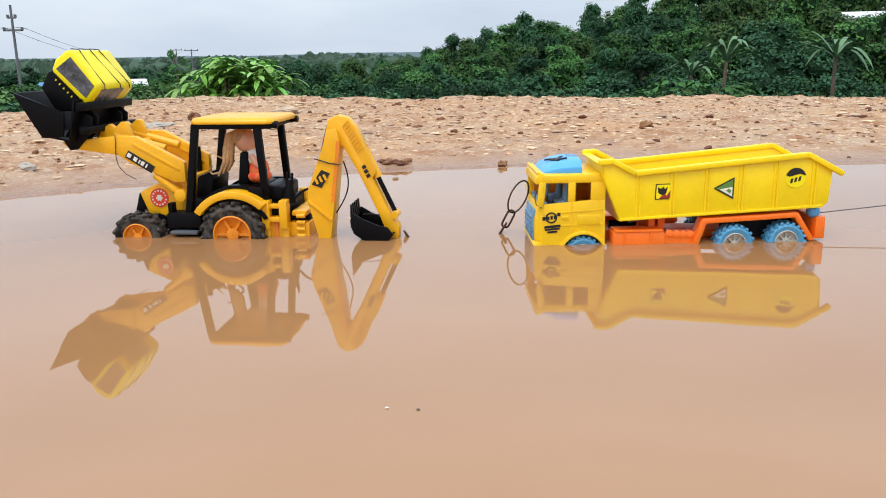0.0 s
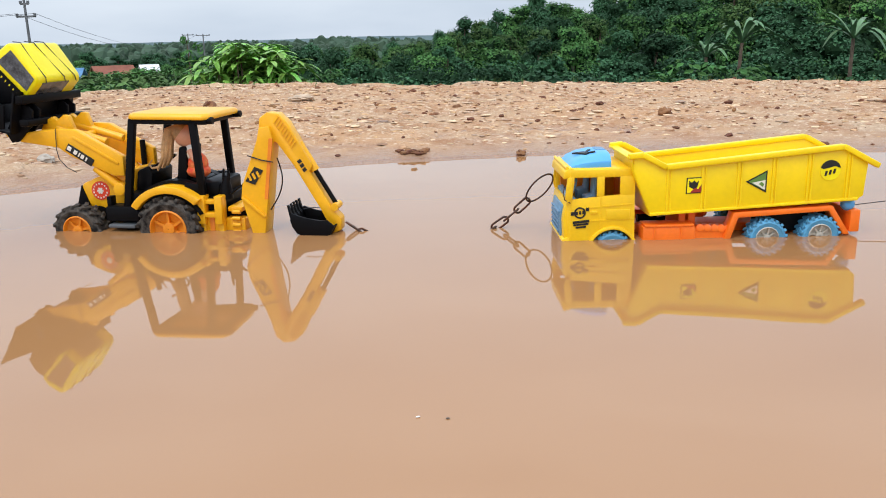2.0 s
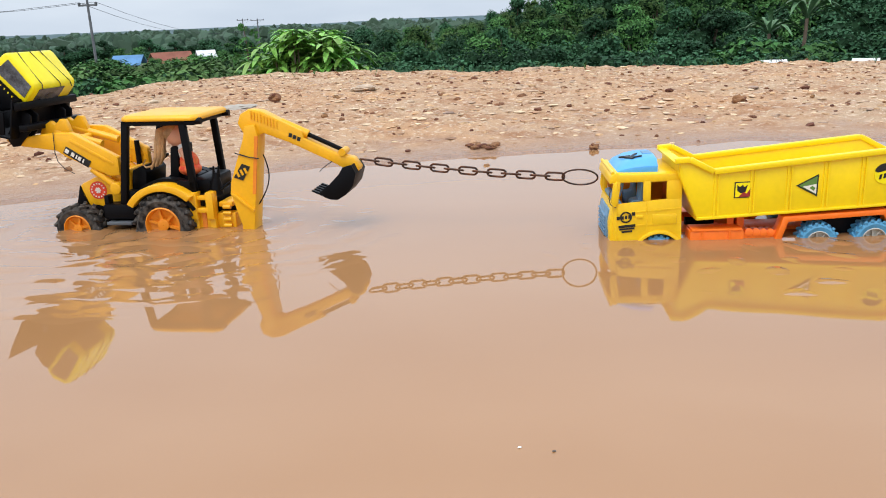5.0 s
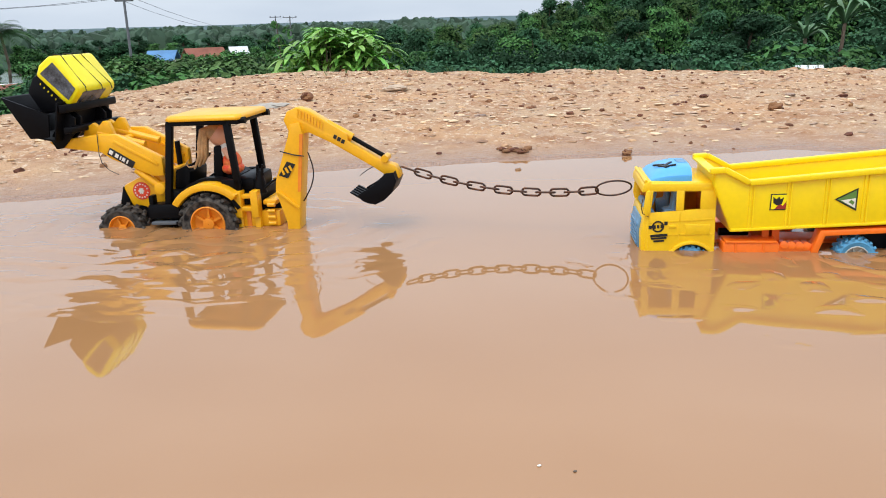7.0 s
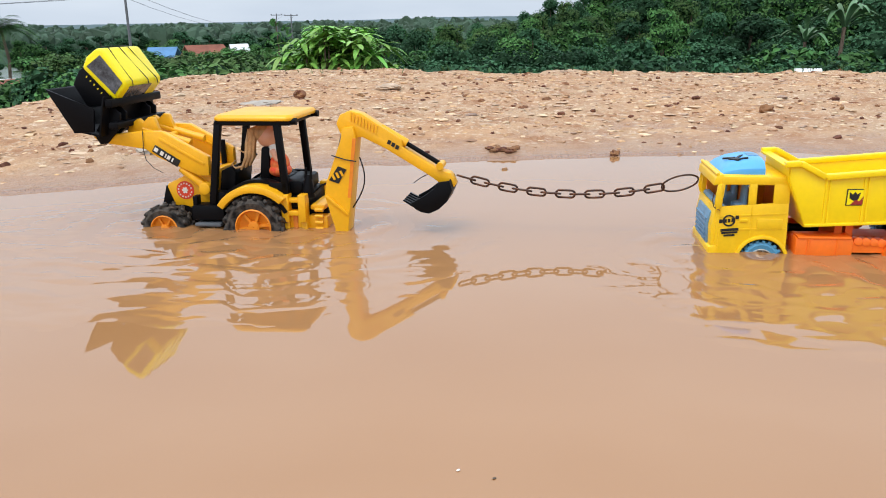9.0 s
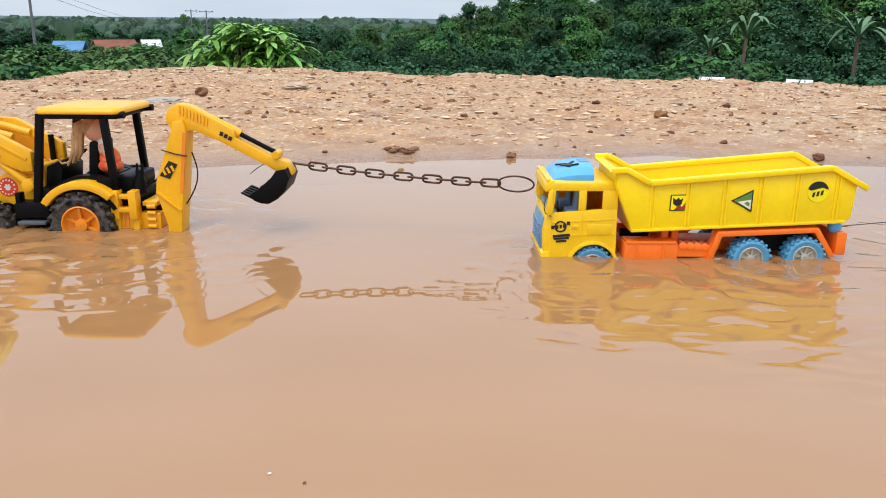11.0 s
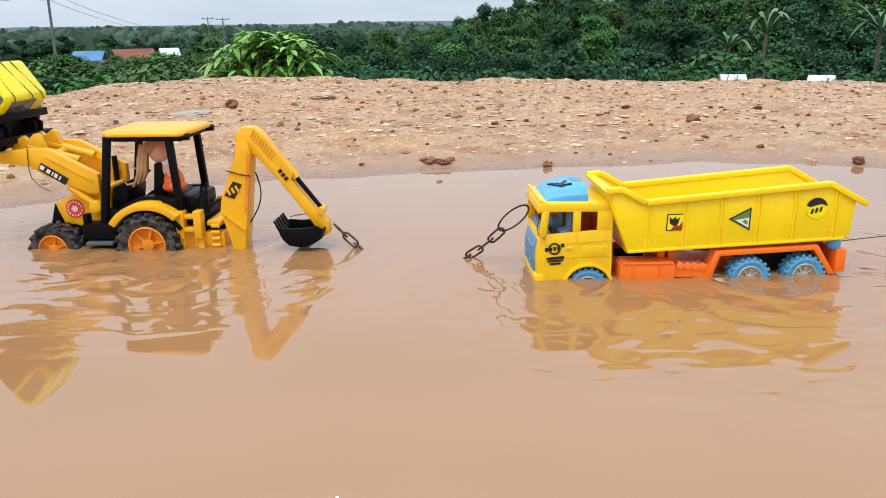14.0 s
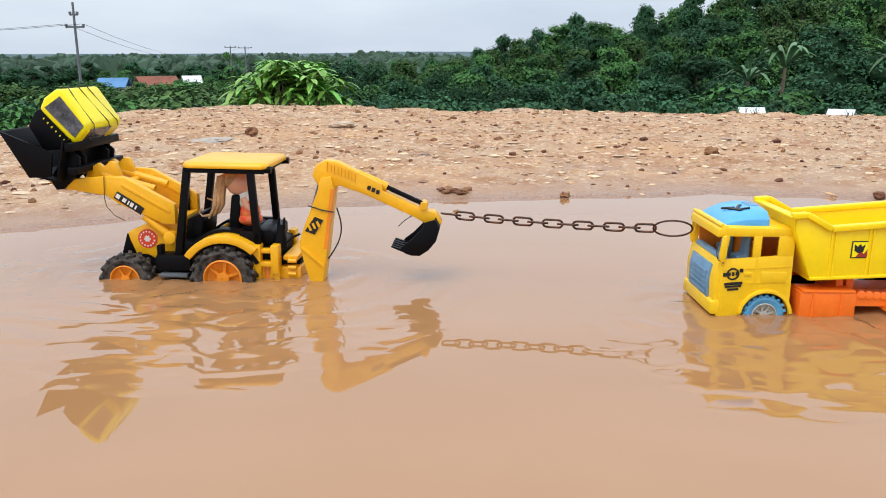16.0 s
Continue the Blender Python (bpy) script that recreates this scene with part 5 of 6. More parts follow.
def plant(kinds, k, az, r, top_el, rng, wide=1.0):
    """Puts a tree of one kind at a bearing and distance so that its top stands top_el degrees over the eye."""
    proto, h = kinds[k]
    x, y = r * math.sin(radians(az)), r * math.cos(radians(az))
    base = ground_height(x, y)
    s = max(0.25, (r * math.tan(radians(top_el)) + 0.24 - base) / h)
    m = Matrix.LocRotScale((x, y, base), Euler((0, 0, rng.uniform(0, 6.28))), (s * wide, s * wide, s))
    if (id(proto)) not in used:
        used.add(id(proto))
        proto.matrix_basis = m
        return proto
    made = copy_thing(proto, pose(0, 0, 0))
    made.matrix_basis = m
    return made


tree_rng = random.Random(21)


def sky_at(az):
    return along(SKYLINE, az)


# the wooded slope, from its front edge to its top
for r0, r1, lo, hi, step, share, shift in ((15.5, 19, -9, 32, 2.3, 0.0, -1.7), (20, 25, -11, 32, 2.3, 0.22, -0.75), (28, 36, -12, 32, 2.0, 0.5, -0.4), (40, 50, -12, 32, 2.0, 0.78, -0.45), (56, 72, -13, 33, 1.7, 1.0, -0.15)):
    az = lo
    while az < hi:
        el = max(sky_at(az), 0.0) * share + shift + tree_rng.uniform(-0.35, 0.3)
        if az < -2 and r0 > 30:
            el = min(el, -0.15)
        # dark kinds low, paler ones uphill: shade at the foot put into leaf colour
        plant(PROTOS, tree_rng.choice((0, 4, 0, 4, 3, 1) if r0 < 25 else (1, 2, 1, 2, 0, 4)), az + tree_rng.uniform(-0.5, 0.5), tree_rng.uniform(r0, r1), el, tree_rng, tree_rng.uniform(0.9, 1.25))
        az += step * tree_rng.uniform(0.75, 1.25)
# single crowns on the skyline
for az, r, el in ((0.45, 52, 1.35), (2.6, 54, 1.75), (5.8, 55, 2.7), (10.0, 60, 3.2), (13.0, 60, 4.1), (-0.9, 48, 0.5)):
    plant(PROTOS, 0, az, r, el, tree_rng, 0.85)
# undergrowth along the foot of the bank and on the valley side
for k in range(70):
    az = -33 + k * 0.95 + tree_rng.uniform(-0.4, 0.4)
    left = az < -17
    # only the dark kind on the right, its colour imitating shade below the trees
    plant(SHRUBS, tree_rng.choice((0, 1, 2)) if left else 2, az, tree_rng.uniform(11, 15), tree_rng.uniform(-2.9, -1.9) if left else tree_rng.uniform(-3.3, -2.4), tree_rng, tree_rng.uniform(0.9, 1.3))
for k in range(22):
    plant(PROTOS, tree_rng.choice((1, 2, 1)), -33 + k * 0.9, tree_rng.uniform(16, 24), tree_rng.uniform(-1.9, -1.3), tree_rng, 1.4)
for k in range(26):
    plant(PROTOS, tree_rng.choice((0, 1, 4)), -38 + k * 1.05 + tree_rng.uniform(-0.3, 0.3), tree_rng.uniform(75, 120), tree_rng.uniform(-0.9, -0.35), tree_rng, 1.5)
for az, r, el in ((-26.2, 40, -1.45), (-23.6, 42, -1.5), (-21.2, 40, -1.4), (-19.2, 44, -1.2)):
    plant(PROTOS, 1, az, r, el, tree_rng, 0.9)
plant(SHRUBS, 0, 14.5, 13.5, -1.55, tree_rng, 1.1)
plant(SHRUBS, 0, 20.3, 14, -1.9, tree_rng, 1.2)


def build_far_woods():
    rng = random.Random(31)
    verts, faces = [], []
    for _ in range(4200):
        az, r = rng.uniform(-48, 48), 150 * math.exp(rng.uniform(0, 1.35))
        size = rng.uniform(1.3, 2.6) * (1.0 + 0.8 * (rng.random() < 0.2))
        x, y = r * math.sin(radians(az)), r * math.cos(radians(az))
        top = 0.2 + r * math.tan(radians(rng.uniform(-0.75, 0.0) + 0.22 * min(1, r / 420) + 0.07 * math.sin(az * 0.7)))
        v, tris = pebble_shape(rng, 1.0)
        for _lobe in range(3):
            ox, oy, oz, k = rng.uniform(-1, 1) * size * 0.6, rng.uniform(-1, 1) * size * 0.6, rng.uniform(-0.5, 0.0) * size, rng.uniform(0.5, 0.8)
            n = len(verts)
            verts += [(x + ox + p[0] * size * k, y + oy + p[1] * size * k, top - size * k + oz + p[2] * size * k * 1.2) for p in v]
            faces += [(a + n, b + n, c + n) for a, b, c in tris]
        n = len(verts)
        w = size * 0.5
        verts += [(x - w, y, top - size), (x + w, y, top - size), (x + w, y, -14), (x - w, y, -14), (x, y - w, top - size), (x, y + w, top - size), (x, y + w, -14), (x, y - w, -14)]
        faces += [(n, n + 1, n + 2, n + 3), (n + 4, n + 5, n + 6, n + 7)]
    tagged(joined("far_woods", verts, faces, FAR_WOOD), "hazy blue-green woods far across the valley", "woods", kind="stuff")


def build_ridge():
    verts, faces = [], []
    for k, az in enumerate(np.arange(-50, 50.1, 0.5)):
        el = 0.16 + 0.10 * math.exp(-((az + 3) / 6) ** 2) + 0.05 * noise.noise((az * 0.2, 0, 0)) + 0.02 * noise.noise((az * 1.5, 3, 0))
        for r, e in ((1500, -0.5), (1900, el), (2600, -0.2)):
            verts.append((r * math.sin(radians(az)), r * math.cos(radians(az)), r * math.tan(radians(e))))
        if k:
            n = len(verts)
            faces += [(n - 6, n - 3, n - 2, n - 5), (n - 5, n - 2, n - 1, n - 4)]
    # the ridge's blue-grey is air haze put into its base colour
    tagged(joined("backdrop", verts, faces, material("distant_ridge", (0.07, 0.115, 0.12), 1.0, vary=0.1, scale=0.01, fine=0.06, bump=0.0), smooth=True), "low wooded ridge on the horizon", "hill", kind="structure")


build_far_woods()
build_ridge()


def blade(verts, faces, root, way, length, width, droop, rng, n=4, fold=0.25):
    """A long leaf that bends down under its weight, folded along its midrib."""
    way = way.normalized()
    side = way.cross(Vector((0, 0, 1))).normalized()
    start = len(verts)
    p = Vector(root)
    for i in range(n + 1):
        t = i / n
        w = width * (0.25 + 1.5 * t) * (1 - t) ** 0.7 if t < 1 else 0.0
        mid = p + Vector((0, 0, -fold * w))
        verts += [p - side * w, mid, p + side * w]
        p = p + (way + Vector((0, 0, -droop * t))) * (length / n)
    for i in range(n):
        a = start + 3 * i
        faces += [(a, a + 1, a + 4, a + 3), (a + 1, a + 2, a + 5, a + 4)]


def build_cassava():
    """The bright leafy bush on the far side of the crest: whorls of long leaflets on thin stems."""
    rng = random.Random(41)
    bush = thing("leafy_bush", "bright green bush with long drooping finger leaves", "bush")
    r, az0 = 8.6, -14.0
    cx, cy = r * math.sin(radians(az0)), r * math.cos(radians(az0))
    base = ground_height(cx, cy)
    verts, faces = [], []
    for k in range(150):
        a, d = rng.uniform(0, math.tau), math.sqrt(rng.random())
        x, y = 0.56 * d * math.cos(a), 0.42 * d * math.sin(a)
        top = 0.20 - 0.23 * (x / 0.56) ** 2 + rng.uniform(-0.34, 0.0) + (0.02 if abs(x) < 0.3 else 0.0)
        head = Vector((cx + x, cy + y, top))
        if k % 3 == 0:
            part("stem", tube([(cx + x * 0.5, cy + y * 0.5, base - 0.05), head - Vector((x * 0.1, 0, 0.3)), head], [0.012, 0.009, 0.005], None, 5), BARK, bush)
        for j in range(rng.randint(6, 8)):
            b = math.tau * j / 7 + rng.uniform(-0.2, 0.2)
            way = Vector((math.cos(b), math.sin(b), rng.uniform(-0.15, 0.55)))
            blade(verts, faces, head, way, rng.uniform(0.16, 0.26), 0.046, rng.uniform(0.7, 1.6), rng)
    joined("leaves", [tuple(v) for v in verts], faces, LEAF_BRIGHT, bush, smooth=True)
    # a slim sapling beside it
    sap = thing("sapling", "slim green sapling that stands over the bushes", "sapling")
    az, r = -17.9, 9.4
    x, y = r * math.sin(radians(az)), r * math.cos(radians(az))
    bm = bmesh.new()
    b = ground_height(x, y)
    tube([(x, y, b - 0.05), (x + 0.02, y, 0.0), (x, y, 0.31)], [0.014, 0.009, 0.004], bm, 6)
    part("stem", bm, BARK, sap)
    clumps = [(x + rng.uniform(-0.10, 0.10), y + rng.uniform(-0.1, 0.1), 0.27 - 0.085 * k, 0.05 + 0.014 * k) for k in range(10)]
    v, f = leaf_cloud(rng, clumps, 16, 0.07, 0.45)
    joined("leaves", v, f, LEAF, sap)


def build_banana(az, r, size, lean, seed, top_el):
    rng = random.Random(seed)
    x, y = r * math.sin(radians(az)), r * math.cos(radians(az))
    base = ground_height(x, y)
    crown = r * math.tan(radians(top_el)) + 0.24
    plant_root = thing("banana_plant", "grey-green banana plant with big arching leaves", "banana plant")
    bm = tube([(x, y, base - 0.3), (x + lean * 0.5, y, (base + crown) / 2), (x + lean, y, crown)], [0.045, 0.036, 0.028], None, 8)
    part("trunk", bm, BARK, plant_root)
    verts, faces = [], []
    for k in range(18):
        a = k * 2.4 + rng.uniform(-0.3, 0.3)
        blade(verts, faces, (x + lean, y, crown), Vector((math.cos(a), 0.6 * math.sin(a), rng.uniform(0.5, 1.9))), size * rng.uniform(0.8, 1.2), size * 0.075, rng.uniform(0.9, 2.2), rng, 7, 0.5)
    joined("leaves", [tuple(v) for v in verts], faces, LEAF_BANANA, plant_root, smooth=True)


def build_palm(az, r, top_el, seed, fronds=16, size=2.6):
    rng = random.Random(seed)
    x, y = r * math.sin(radians(az)), r * math.cos(radians(az))
    base, top = ground_height(x, y), r * math.tan(radians(top_el)) + 0.24
    palm = thing("palm_tree", "tall coconut palm with drooping fronds", "palm")
    part("trunk", tube([(x, y, base - 0.3), (x + 0.2, y, (base + top) / 2), (x, y, top)], [0.09, 0.07, 0.06], None, 8), BARK, palm)
    verts, faces = [], []
    for k in range(fronds):
        a = k * 2.4
        way = Vector((math.cos(a), math.sin(a), rng.uniform(-0.7, 1.7))).normalized()
        side = way.cross(Vector((0, 0, 1))).normalized()
        p = Vector((x, y, top))
        for i in range(14):
            t = i / 14
            p = p + (way + Vector((0, 0, -1.3 * t))) * (size / 14)
            for s in (-1, 1):
                blade(verts, faces, p, side * s + way * 0.7 + Vector((0, 0, -0.5)), size * 0.36 * (1 - t * 0.6), 0.05, 0.5, rng, 2)
    joined("fronds", [tuple(v) for v in verts], faces, LEAF, palm)


build_cassava()
build_banana(18.4, 14.6, 1.05, 0.1, 51, -0.75)
build_banana(17.0, 14.8, 0.80, -0.1, 52, -1.6)
build_banana(25.2, 14.9, 0.95, 0.0, 53, -0.6)
build_palm(-34.3, 45, 0.15, 61, 26, 1.6)
build_palm(-7.5, 17, -2.75, 62, 12, 0.8)
build_palm(2.6, 17, -2.6, 63, 12, 0.7)


def build_dry_branch():
    az, r = 24.4, 5.2
    x, y = r * math.sin(radians(az)), r * math.cos(radians(az))
    bm = bmesh.new()
    tube([(x - 0.10, y, -0.12), (x, y, -0.075), (x + 0.11, y + 0.05, -0.005)], [0.006, 0.007, 0.004], bm, 6)
    tube([(x - 0.02, y, -0.08), (x - 0.10, y + 0.02, -0.045), (x - 0.16, y, -0.055)], [0.004, 0.003, 0.002], bm, 6)
    b = part("dry_branch", bm, DRY_WOOD)
    b.location.z = ground_height(x, y) + 0.095
    tagged(b, "bare dry branch lying on the crest of the bank", "branch")


def build_crest_grass():
    rng = random.Random(71)
    verts, faces = [], []
    for _ in range(170):
        x = rng.uniform(-2.6, 2.4)
        crest = 3.62 - 0.22 * x if x > -1.3 else 3.9 + (x + 1.3) * 0.5
        y = crest + rng.uniform(-0.1, 0.5)
        z = ground_height(x, y)
        for _b in range(rng.randint(3, 6)):
            a = rng.uniform(0, math.tau)
            blade(verts, faces, (x, y, z), Vector((math.cos(a) * 0.5, math.sin(a) * 0.5, 1)), rng.uniform(0.02, 0.05), 0.0016, 0.6, rng, 3)
    tagged(joined("grass", [tuple(v) for v in verts], faces, LEAF_OLIVE), "sparse short grass along the crest of the bank", "grass", kind="stuff")


build_dry_branch()
build_crest_grass()


# ---- houses, poles and wires in the valley ----
def build_house(az, r, roof_el, length, depth, roof_mat, label, turn=0.0, rise=0.9, wall=2.2, wall_mat=PLASTER):
    x, y = r * math.sin(radians(az)), r * math.cos(radians(az))
    top = r * math.tan(radians(roof_el)) + 0.24
    h = thing("house", label, "house")
    l, d = length / 2, depth / 2
    part("wall", box(-l, l, -d, d, -wall - rise, -rise), wall_mat, h, bevel=0.02)
    roof = bmesh.new()
    for s in (-1, 1):
        vs = [roof.verts.new(p) for p in ((-l * 1.15, s * d * 1.2, -rise * 1.1), (l * 1.15, s * d * 1.2, -rise * 1.1), (l * 1.15, 0, 0), (-l * 1.15, 0, 0))]
        vs += [roof.verts.new(v.co + Vector((0, 0, 0.03 * length))) for v in vs]
        for q in ((0, 1, 2, 3), (4, 5, 6, 7), (0, 1, 5, 4), (1, 2, 6, 5), (2, 3, 7, 6), (3, 0, 4, 7)):
            roof.faces.new([vs[i] for i in q])
    part("roof", roof, roof_mat, h)
    for wx in (-l * 0.55, l * 0.55):
        w = l * 0.22
        win = part("window", box(wx - w, wx + w, -d - 0.03 * wall, -d + 0.01, -rise - wall * 0.6, -rise - wall * 0.2), DARK_PANE, h)
        part("sill", box(wx - w * 1.2, wx + w * 1.2, -d - 0.05 * wall, -d - 0.032 * wall, -rise - wall * 0.66, -rise - wall * 0.62), PLASTER, win)
    part("door", box(-l * 0.2, l * 0.2, -d - 0.03 * wall, -d + 0.01, -rise - wall, -rise - wall * 0.15), BARK, h)
    h.matrix_basis = pose(x, y, top, 0, 0, turn - az)


build_house(-22.5, 62, -1.30, 2.5, 2.4, ROOF_RED, "small pale house with rusty red roof among trees", 20)
build_house(-25.1, 66, -1.36, 1.9, 2.0, ROOF_BLUE, "small pale house with blue metal roof among trees", -15, 0.6)
build_house(-20.3, 64, -1.26, 1.2, 1.3, ROOF_WHITE, "small shed with pale metal roof among trees", 10, 0.5)
build_house(-35.7, 20, -3.1, 1.7, 1.5, ROOF_RED, "low green-walled house with rusty roof beyond the bank", 25, 0.28, 1.7, PLASTER_GREEN)
build_house(-33.6, 26, -3.0, 1.2, 0.9, ROOF_WHITE, "small pale shed with metal roof beyond the bank", -10, 0.15, 1.7)
build_house(16.9, 10.5, -3.24, 0.26, 0.3, ROOF_WHITE, "low white shelter just beyond the crest", 10, 0.10, 0.5)
build_house(22.2, 10.5, -3.24, 0.25, 0.3, ROOF_WHITE, "low white shelter just beyond the crest", -8, 0.10, 0.5)
plant(PROTOS, 1, 26.3, 31, 1.75, tree_rng, 1.2)
build_house(26.5, 38, 2.10, 1.5, 1.2, ROOF_WHITE, "pale roofed house high on the wooded slope", 10, 0.22, 0.9)


def build_pole(az, r, top_el, arms, label, thick=0.10, name="utility_pole"):
    x, y = r * math.sin(radians(az)), r * math.cos(radians(az))
    base, top = ground_height(x, y) - 0.5, r * math.tan(radians(top_el)) + 0.24
    p = thing(name, label, "pole")
    part("mast", rod((x, y, base), (x, y, top), thick, r2=thick * 0.7, seg=10), CONCRETE, p)
    tips = []
    for drop, w in arms:
        part("crossarm", box(x - w, x + w, y - 0.04, y + 0.04, top - drop - 0.06, top - drop + 0.06), CONCRETE, p)
        for s in (-1, 1):
            tip = (x + s * w * 0.92, y, top - drop + 0.18)
            part("insulator", rod((tip[0], y, top - drop), tip, 0.09, seg=8), CONCRETE, p)
            tips.append(tip)
    return tips


near_tips = build_pole(-27.05, 58, 3.3, ((1.5, 0.6), (0.75, 0.25)), "concrete utility pole with short crossarms and wires")
far_tips = build_pole(-16.75, 150, 0.62, ((0.25, 1.2),), "distant utility pole on the horizon", 0.14)
build_pole(-17.7, 150, 0.66, ((0.25, 1.0),), "distant utility pole on the horizon", 0.12)
for a, b in zip(near_tips[:2], far_tips):
    a, b = Vector(a), Vector(b)
    pts = [a.lerp(b, k / 12) - Vector((0, 0, 2.2 * 4 * (k / 12) * (1 - k / 12))) for k in range(13)]
    tagged(part("power_line", tube(pts, 0.012, seg=5), CORD), "thin sagging power line between two poles", "wire")
for a in near_tips[:2]:
    a = Vector(a)
    b = a + Vector((-34, -6, 1.5))
    tagged(part("power_line", tube([a.lerp(b, k / 8) - Vector((0, 0, 1.2 * 4 * (k / 8) * (1 - k / 8))) for k in range(9)], 0.012, seg=5), CORD), "thin sagging power line leaving a pole", "wire")


# ---- small things on and by the water ----
def build_cord():
    """The thin line by which the truck is pulled, from its rear beam out over the water."""
    cord = part("pull_cord", tube([(0.066, 0.0, 0.006), (0.25, 0.02, 0.018), (0.6, 0.06, 0.042), (1.3, 0.14, 0.095)], 0.0006, seg=5), CORD)
    return tagged(cord, "thin dark pull cord tied to the toy truck", "cord")


pull_cord = build_cord()


def build_ripples(name, sources, wide, deep, label, seed):
    """A thin skin of water with rings that run out from the wheels and die away; its rim dips under the still surface."""
    rng = random.Random(seed)
    phases = [rng.uniform(0, 6.28) for _ in sources]
    nx, ny = 190, 170
    verts, faces = [], []
    for j in range(ny + 1):
        for i in range(nx + 1):
            x, y = (i / nx * 2 - 1) * wide, (j / ny * 2 - 1) * deep - 0.12
            e = math.hypot(x / wide, (y + 0.12) / deep)
            fade = max(0.0, 1 - e) ** 0.8
            h = 0.0
            for (sx, sy), ph in zip(sources, phases):
                d = math.hypot(x - sx, (y - sy) * 1.0)
                wob = 0.35 * noise.noise((x * 6, y * 6, ph))
                h += math.sin(d * math.tau / 0.052 + ph + wob * 6) * math.exp(-d * 4.0)
            h += 1.2 * noise.noise((x * 14, y * 34, seed)) + 0.7 * noise.noise((x * 34, y * 85, seed + 3))
            verts.append((x, y, 0.00150 * h * fade + 0.0011 * min(1, fade * 3) - 0.0008))
    for j in range(ny):
        for i in range(nx):
            a = j * (nx + 1) + i
            faces.append((a, a + 1, a + nx + 2, a + nx + 1))
    return tagged(joined(name, verts, faces, WATER, smooth=True), label, "water", kind="structure")


hoe_ripples = build_ripples("water_ripples", [(0.04, -0.06), (-0.08, -0.06), (0.14, -0.02), (0.04, 0.06)], 0.42, 0.36, "low ripples round the toy loader's wheels", 1)
truck_ripples = build_ripples("water_ripples", [(-0.30, -0.05), (-0.23, -0.06), (-0.02, -0.06), (0.06, 0.0)], 0.48, 0.36, "low ripples round the toy truck", 2)


def build_speck(mat, size, label):
    bm = bmesh.new()
    bmesh.ops.create_icosphere(bm, subdivisions=2, radius=1, matrix=Matrix.Diagonal((size, size * 0.7, size * 0.35, 1)))
    return tagged(part("leaf_crumb", bm, mat), label, "debris")


SPECKS = [
    (build_speck(WHITE, 0.0014, "tiny pale crumb floating on the muddy water"), [(0, -0.039, 0.481), (1.5, -0.039, 0.474), (5.5, -0.047, 0.475), (7, -0.053, 0.471), (11, -0.096, 0.459), (12.5, -0.100, 0.465), (16, -0.130, 0.465)]),
    (build_speck(BARK, 0.0013, "tiny dark crumb floating on the muddy water"), [(0, -0.019, 0.478), (1.5, -0.020, 0.472), (5.5, -0.026, 0.470), (7, -0.032, 0.466), (11, -0.074, 0.450), (12.5, -0.079, 0.456), (16, -0.109, 0.456)]),
]


# ---- what moves ----
def blended(rows, t):
    """A smooth value between rows (Hermite through the rows' own slopes)."""
    ts = [r[0] for r in rows]
    t = min(max(t, ts[0]), ts[-1])
    i = max(0, min(len(ts) - 2, int(np.searchsorted(ts, t, side="right")) - 1))
    t0, t1 = ts[i], ts[i + 1]
    u, h = (t - t0) / (t1 - t0), t1 - t0
    out = []
    for c in range(1, len(rows[0])):
        slope = lambda j: 0.0 if j in (0, len(ts) - 1) or (rows[j + 1][c] - rows[j][c]) * (rows[j][c] - rows[j - 1][c]) <= 0 else (rows[j + 1][c] - rows[j - 1][c]) / (ts[j + 1] - ts[j - 1])
        p, q = rows[i][c], rows[i + 1][c]
        out.append((2 * u**3 - 3 * u**2 + 1) * p + (u**3 - 2 * u**2 + u) * h * slope(i) + (3 * u**2 - 2 * u**3) * q + (u**3 - u**2) * h * slope(i + 1))
    return out


HOE_SIZE, TRUCK_SIZE = 1.052, 0.958


def toy_pose(rows, t):
    x, y, z, yaw, pitch = blended(rows, t)
    return pose(x, y, z + (-0.0049 if rows is HOE_ROWS else 0.0145), 0, -pitch, yaw)


DIP_PIVOT = Vector((0.1547, 0.0, 0.1190)) + Vector(BOOM_SHIFT)


def dipper_pose(t):
    return pose(*DIP_PIVOT, 0, blended(DIPPER_ROWS, t)[0], 0)


BED_DEPTH = -0.034


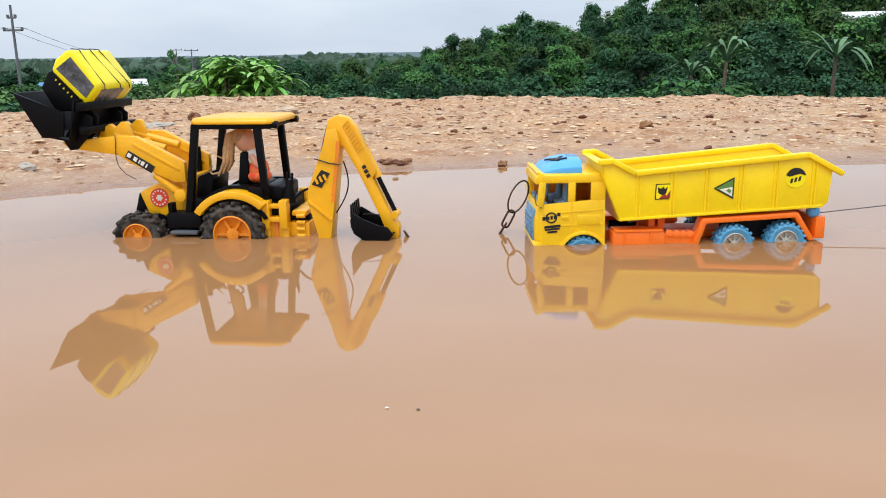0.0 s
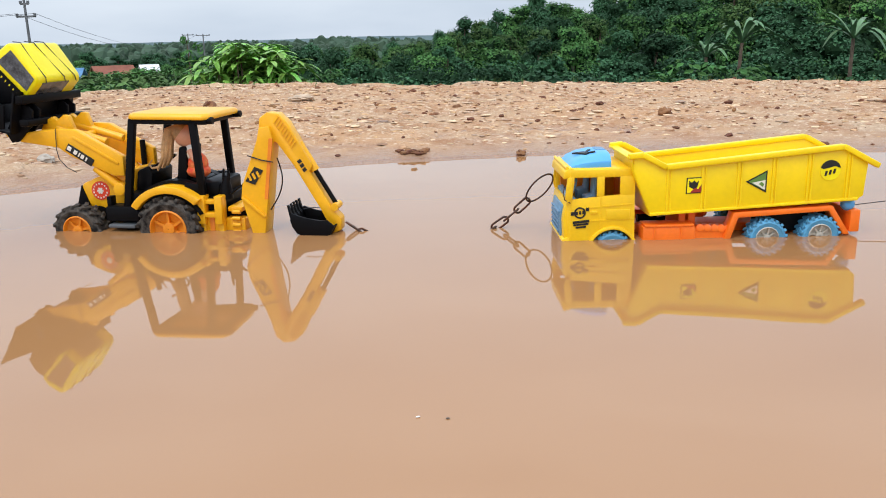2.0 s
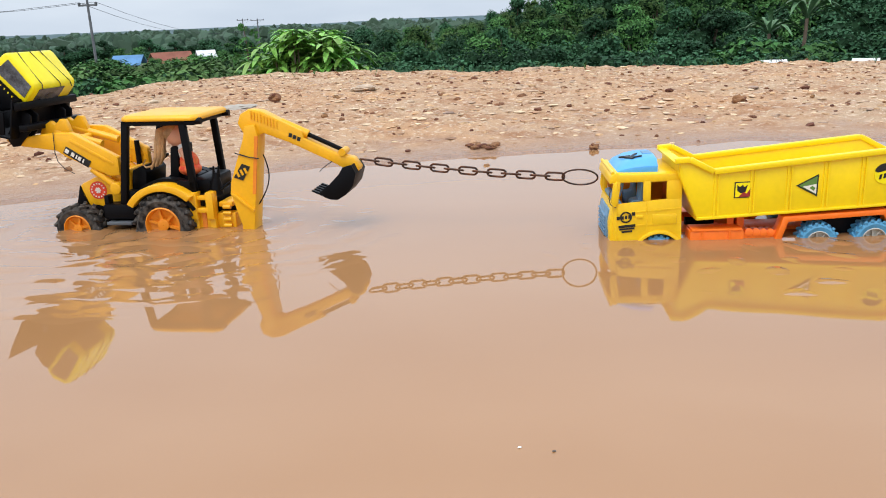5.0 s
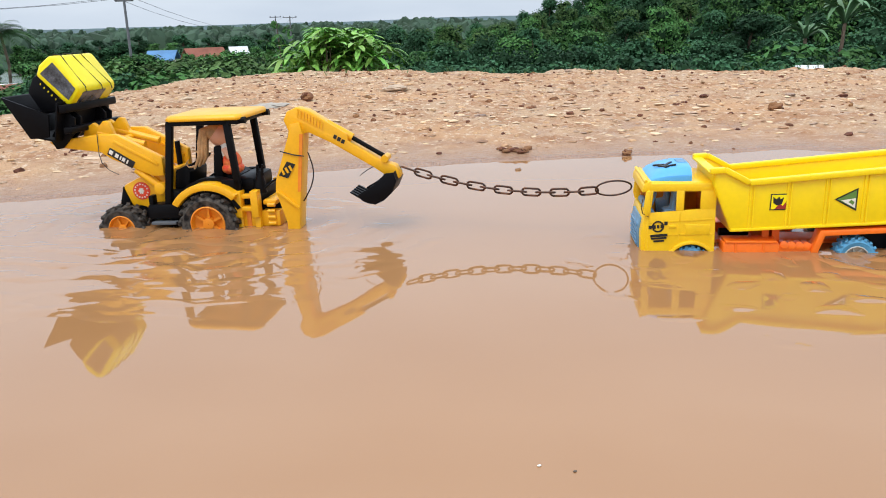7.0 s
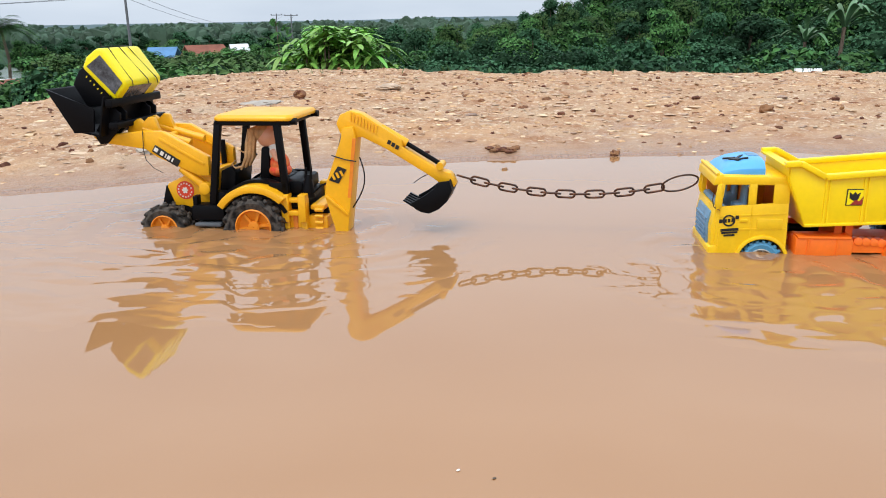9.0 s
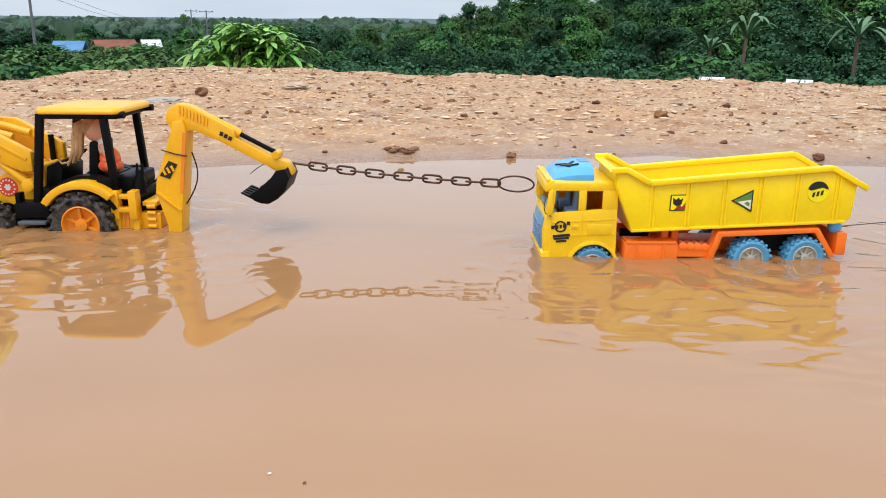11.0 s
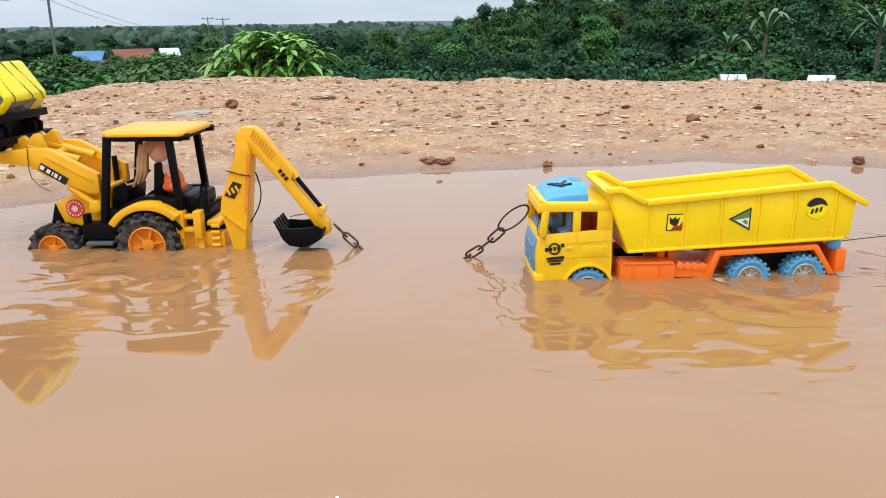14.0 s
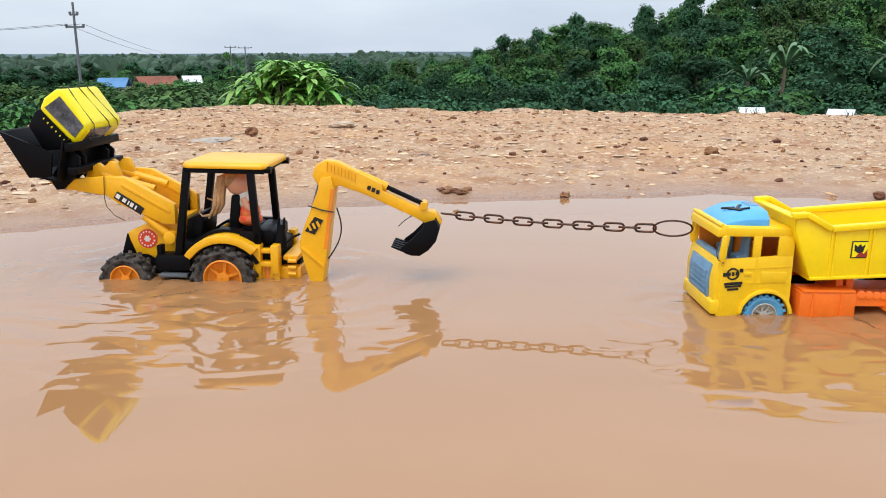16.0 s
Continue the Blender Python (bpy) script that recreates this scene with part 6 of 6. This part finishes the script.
def chain_points(a, b, length, count=60):
    """A slack line of the given length from a to b: it hangs in a parabola, and what would sink deeper lies on the pond's bed."""
    size = lambda pts: sum((q - p).length for p, q in zip(pts, pts[1:]))
    hanging = lambda sag: [a.lerp(b, k / count) - Vector((0, 0, sag * 4 * (k / count) * (1 - k / count))) for k in range(count + 1)]

    def resting(narrow, wave=0.0):
        """Both ends come down in half parabolas, the rest lies on the bed, in waves where there is too much of it."""
        tops = [max(a.z - BED_DEPTH, 0.001), max(b.z - BED_DEPTH, 0.001)]
        roots = [math.sqrt(v) for v in tops]
        feet = [narrow * r / sum(roots) for r in roots]
        pts = []
        for k in range(count + 1):
            u = k / count
            rise = tops[0] * max(0, 1 - u / feet[0]) ** 2 + tops[1] * max(0, 1 - (1 - u) / feet[1]) ** 2
            flat = min(1, max(0, (u - feet[0]) / 0.08)) * min(1, max(0, (1 - feet[1] - u) / 0.08))
            p = a.lerp(b, u)
            pts.append(Vector((p.x, p.y + wave * flat * math.sin(u * 32), BED_DEPTH + rise)))
        return pts

    lo, hi = 0.0, length
    for _ in range(30):
        mid = (lo + hi) / 2
        lo, hi = (mid, hi) if size(hanging(mid)) < length else (lo, mid)
    if min(p.z for p in hanging(lo)) > BED_DEPTH:
        return hanging(lo)
    tight = 0.80
    wavy = size(resting(tight)) < length
    lo, hi = (0.0, 0.1) if wavy else (tight, 1.0)
    for _ in range(30):
        mid = (lo + hi) / 2
        if wavy:
            lo, hi = (mid, hi) if size(resting(tight, mid)) < length else (lo, mid)
        else:
            lo, hi = (lo, mid) if size(resting(mid)) < length else (mid, hi)
    return resting(tight, lo) if wavy else resting(lo)


def spot(pts, s):
    """The place and the way at s metres along the line."""
    for p, q in zip(pts, pts[1:]):
        d = (q - p).length
        if s <= d or q is pts[-1]:
            return p + (q - p) * (s / max(d, 1e-9)), (q - p).normalized()
        s -= d


def motions():
    times = [k / 10 for k in range(161)]
    hoe_rows = [(t, toy_pose(HOE_ROWS, t)) for t in times]
    truck_rows = [(t, toy_pose(TRUCK_ROWS, t)) for t in times]
    for ob in (hoe, toy_cab, doll):
        ob.scale = (HOE_SIZE,) * 3
        walk(ob, hoe_rows)
    for ob in (truck, pull_cord):
        ob.scale = (TRUCK_SIZE,) * 3
        walk(ob, truck_rows)
    for wheels, rows, size in ((hoe_wheels, HOE_ROWS, HOE_SIZE), (truck_wheels, TRUCK_ROWS, TRUCK_SIZE)):
        for hub, r in wheels:
            place = hub.location.copy()
            walk(hub, [(t, pose(*place, 0, math.degrees((blended(rows, t)[0] - rows[0][1]) / (r * size)), 0)) for t in times])
    walk(dipper, [(t, dipper_pose(t)) for t in times])
    curl = lambda t: float(np.interp(blended(DIPPER_ROWS, t)[0], (15.0, 32.0, 45.0, 58.0), (-19.0, -14.0, -6.0, 9.0)))
    walk(digger, [(t, pose(0.1250, 0, 0.0010, 0, curl(t), 0)) for t in times])
    # the ripples rise as the wheels begin to churn, and go along with the toys
    hoe_rise = [(0, -0.012), (1.5, -0.012), (2.3, -0.0018), (3.0, -0.0002), (5.5, -0.0001), (8, 0.0), (16, 0.0)]
    truck_rise = [(0, -0.012), (2.6, -0.012), (3.6, -0.0026), (5.5, -0.0012), (7.0, -0.0008), (8, 0.0), (16, 0.0)]
    for ob, toy, rise in ((hoe_ripples, HOE_ROWS, hoe_rise), (truck_ripples, TRUCK_ROWS, truck_rise)):
        walk(ob, [(t, pose(blended(toy, t)[0], blended(toy, t)[1], blended(rise, t)[0], 0, 0, 0)) for t in times])
    for ob, drift in SPECKS:
        walk(ob, [(t, pose(x, y, 0.0005, 0, 0, t * 5)) for t, x, y in drift])
    rows = [[] for _ in range(LINKS + 1)]
    length = LINKS * PITCH + RING
    for t in times:
        a = toy_pose(HOE_ROWS, t) @ Matrix.Scale(HOE_SIZE, 4) @ dipper_pose(t) @ Vector((0.138, 0.0, 0.007))
        b = toy_pose(TRUCK_ROWS, t) @ Matrix.Scale(TRUCK_SIZE, 4) @ Vector((-0.2905, 0.022, 0.0535))
        pts = chain_points(a, b, max(length, (b - a).length * 1.0005))
        stretch = max(1.0, (b - a).length * 1.0005 / length)
        for k in range(LINKS):
            p, way = spot(pts, (k + 0.5) * PITCH * stretch)
            side = Vector((0, -1, 0)) - way * way.dot(Vector((0, -1, 0)))
            side.normalize()
            m = Matrix((way, way.cross(side) * -1, side)).transposed().to_4x4()
            turn = Matrix.Rotation(radians(12 if k % 2 else 78), 4, "X")
            rows[k].append((t, Matrix.Translation(p) @ m @ turn))
        p, way = spot(pts, LINKS * PITCH * stretch + RING / 2)
        side = (Vector((0, -1, 0)) - way * way.dot(Vector((0, -1, 0)))).normalized()
        m = Matrix((way, way.cross(side) * -1, side)).transposed().to_4x4()
        rows[LINKS].append((t, Matrix.Translation(p) @ m @ Matrix.Rotation(radians(54), 4, "X")))
    for ob, r in zip((*chain_links, chain_ring), rows):
        walk(ob, r)


motions()
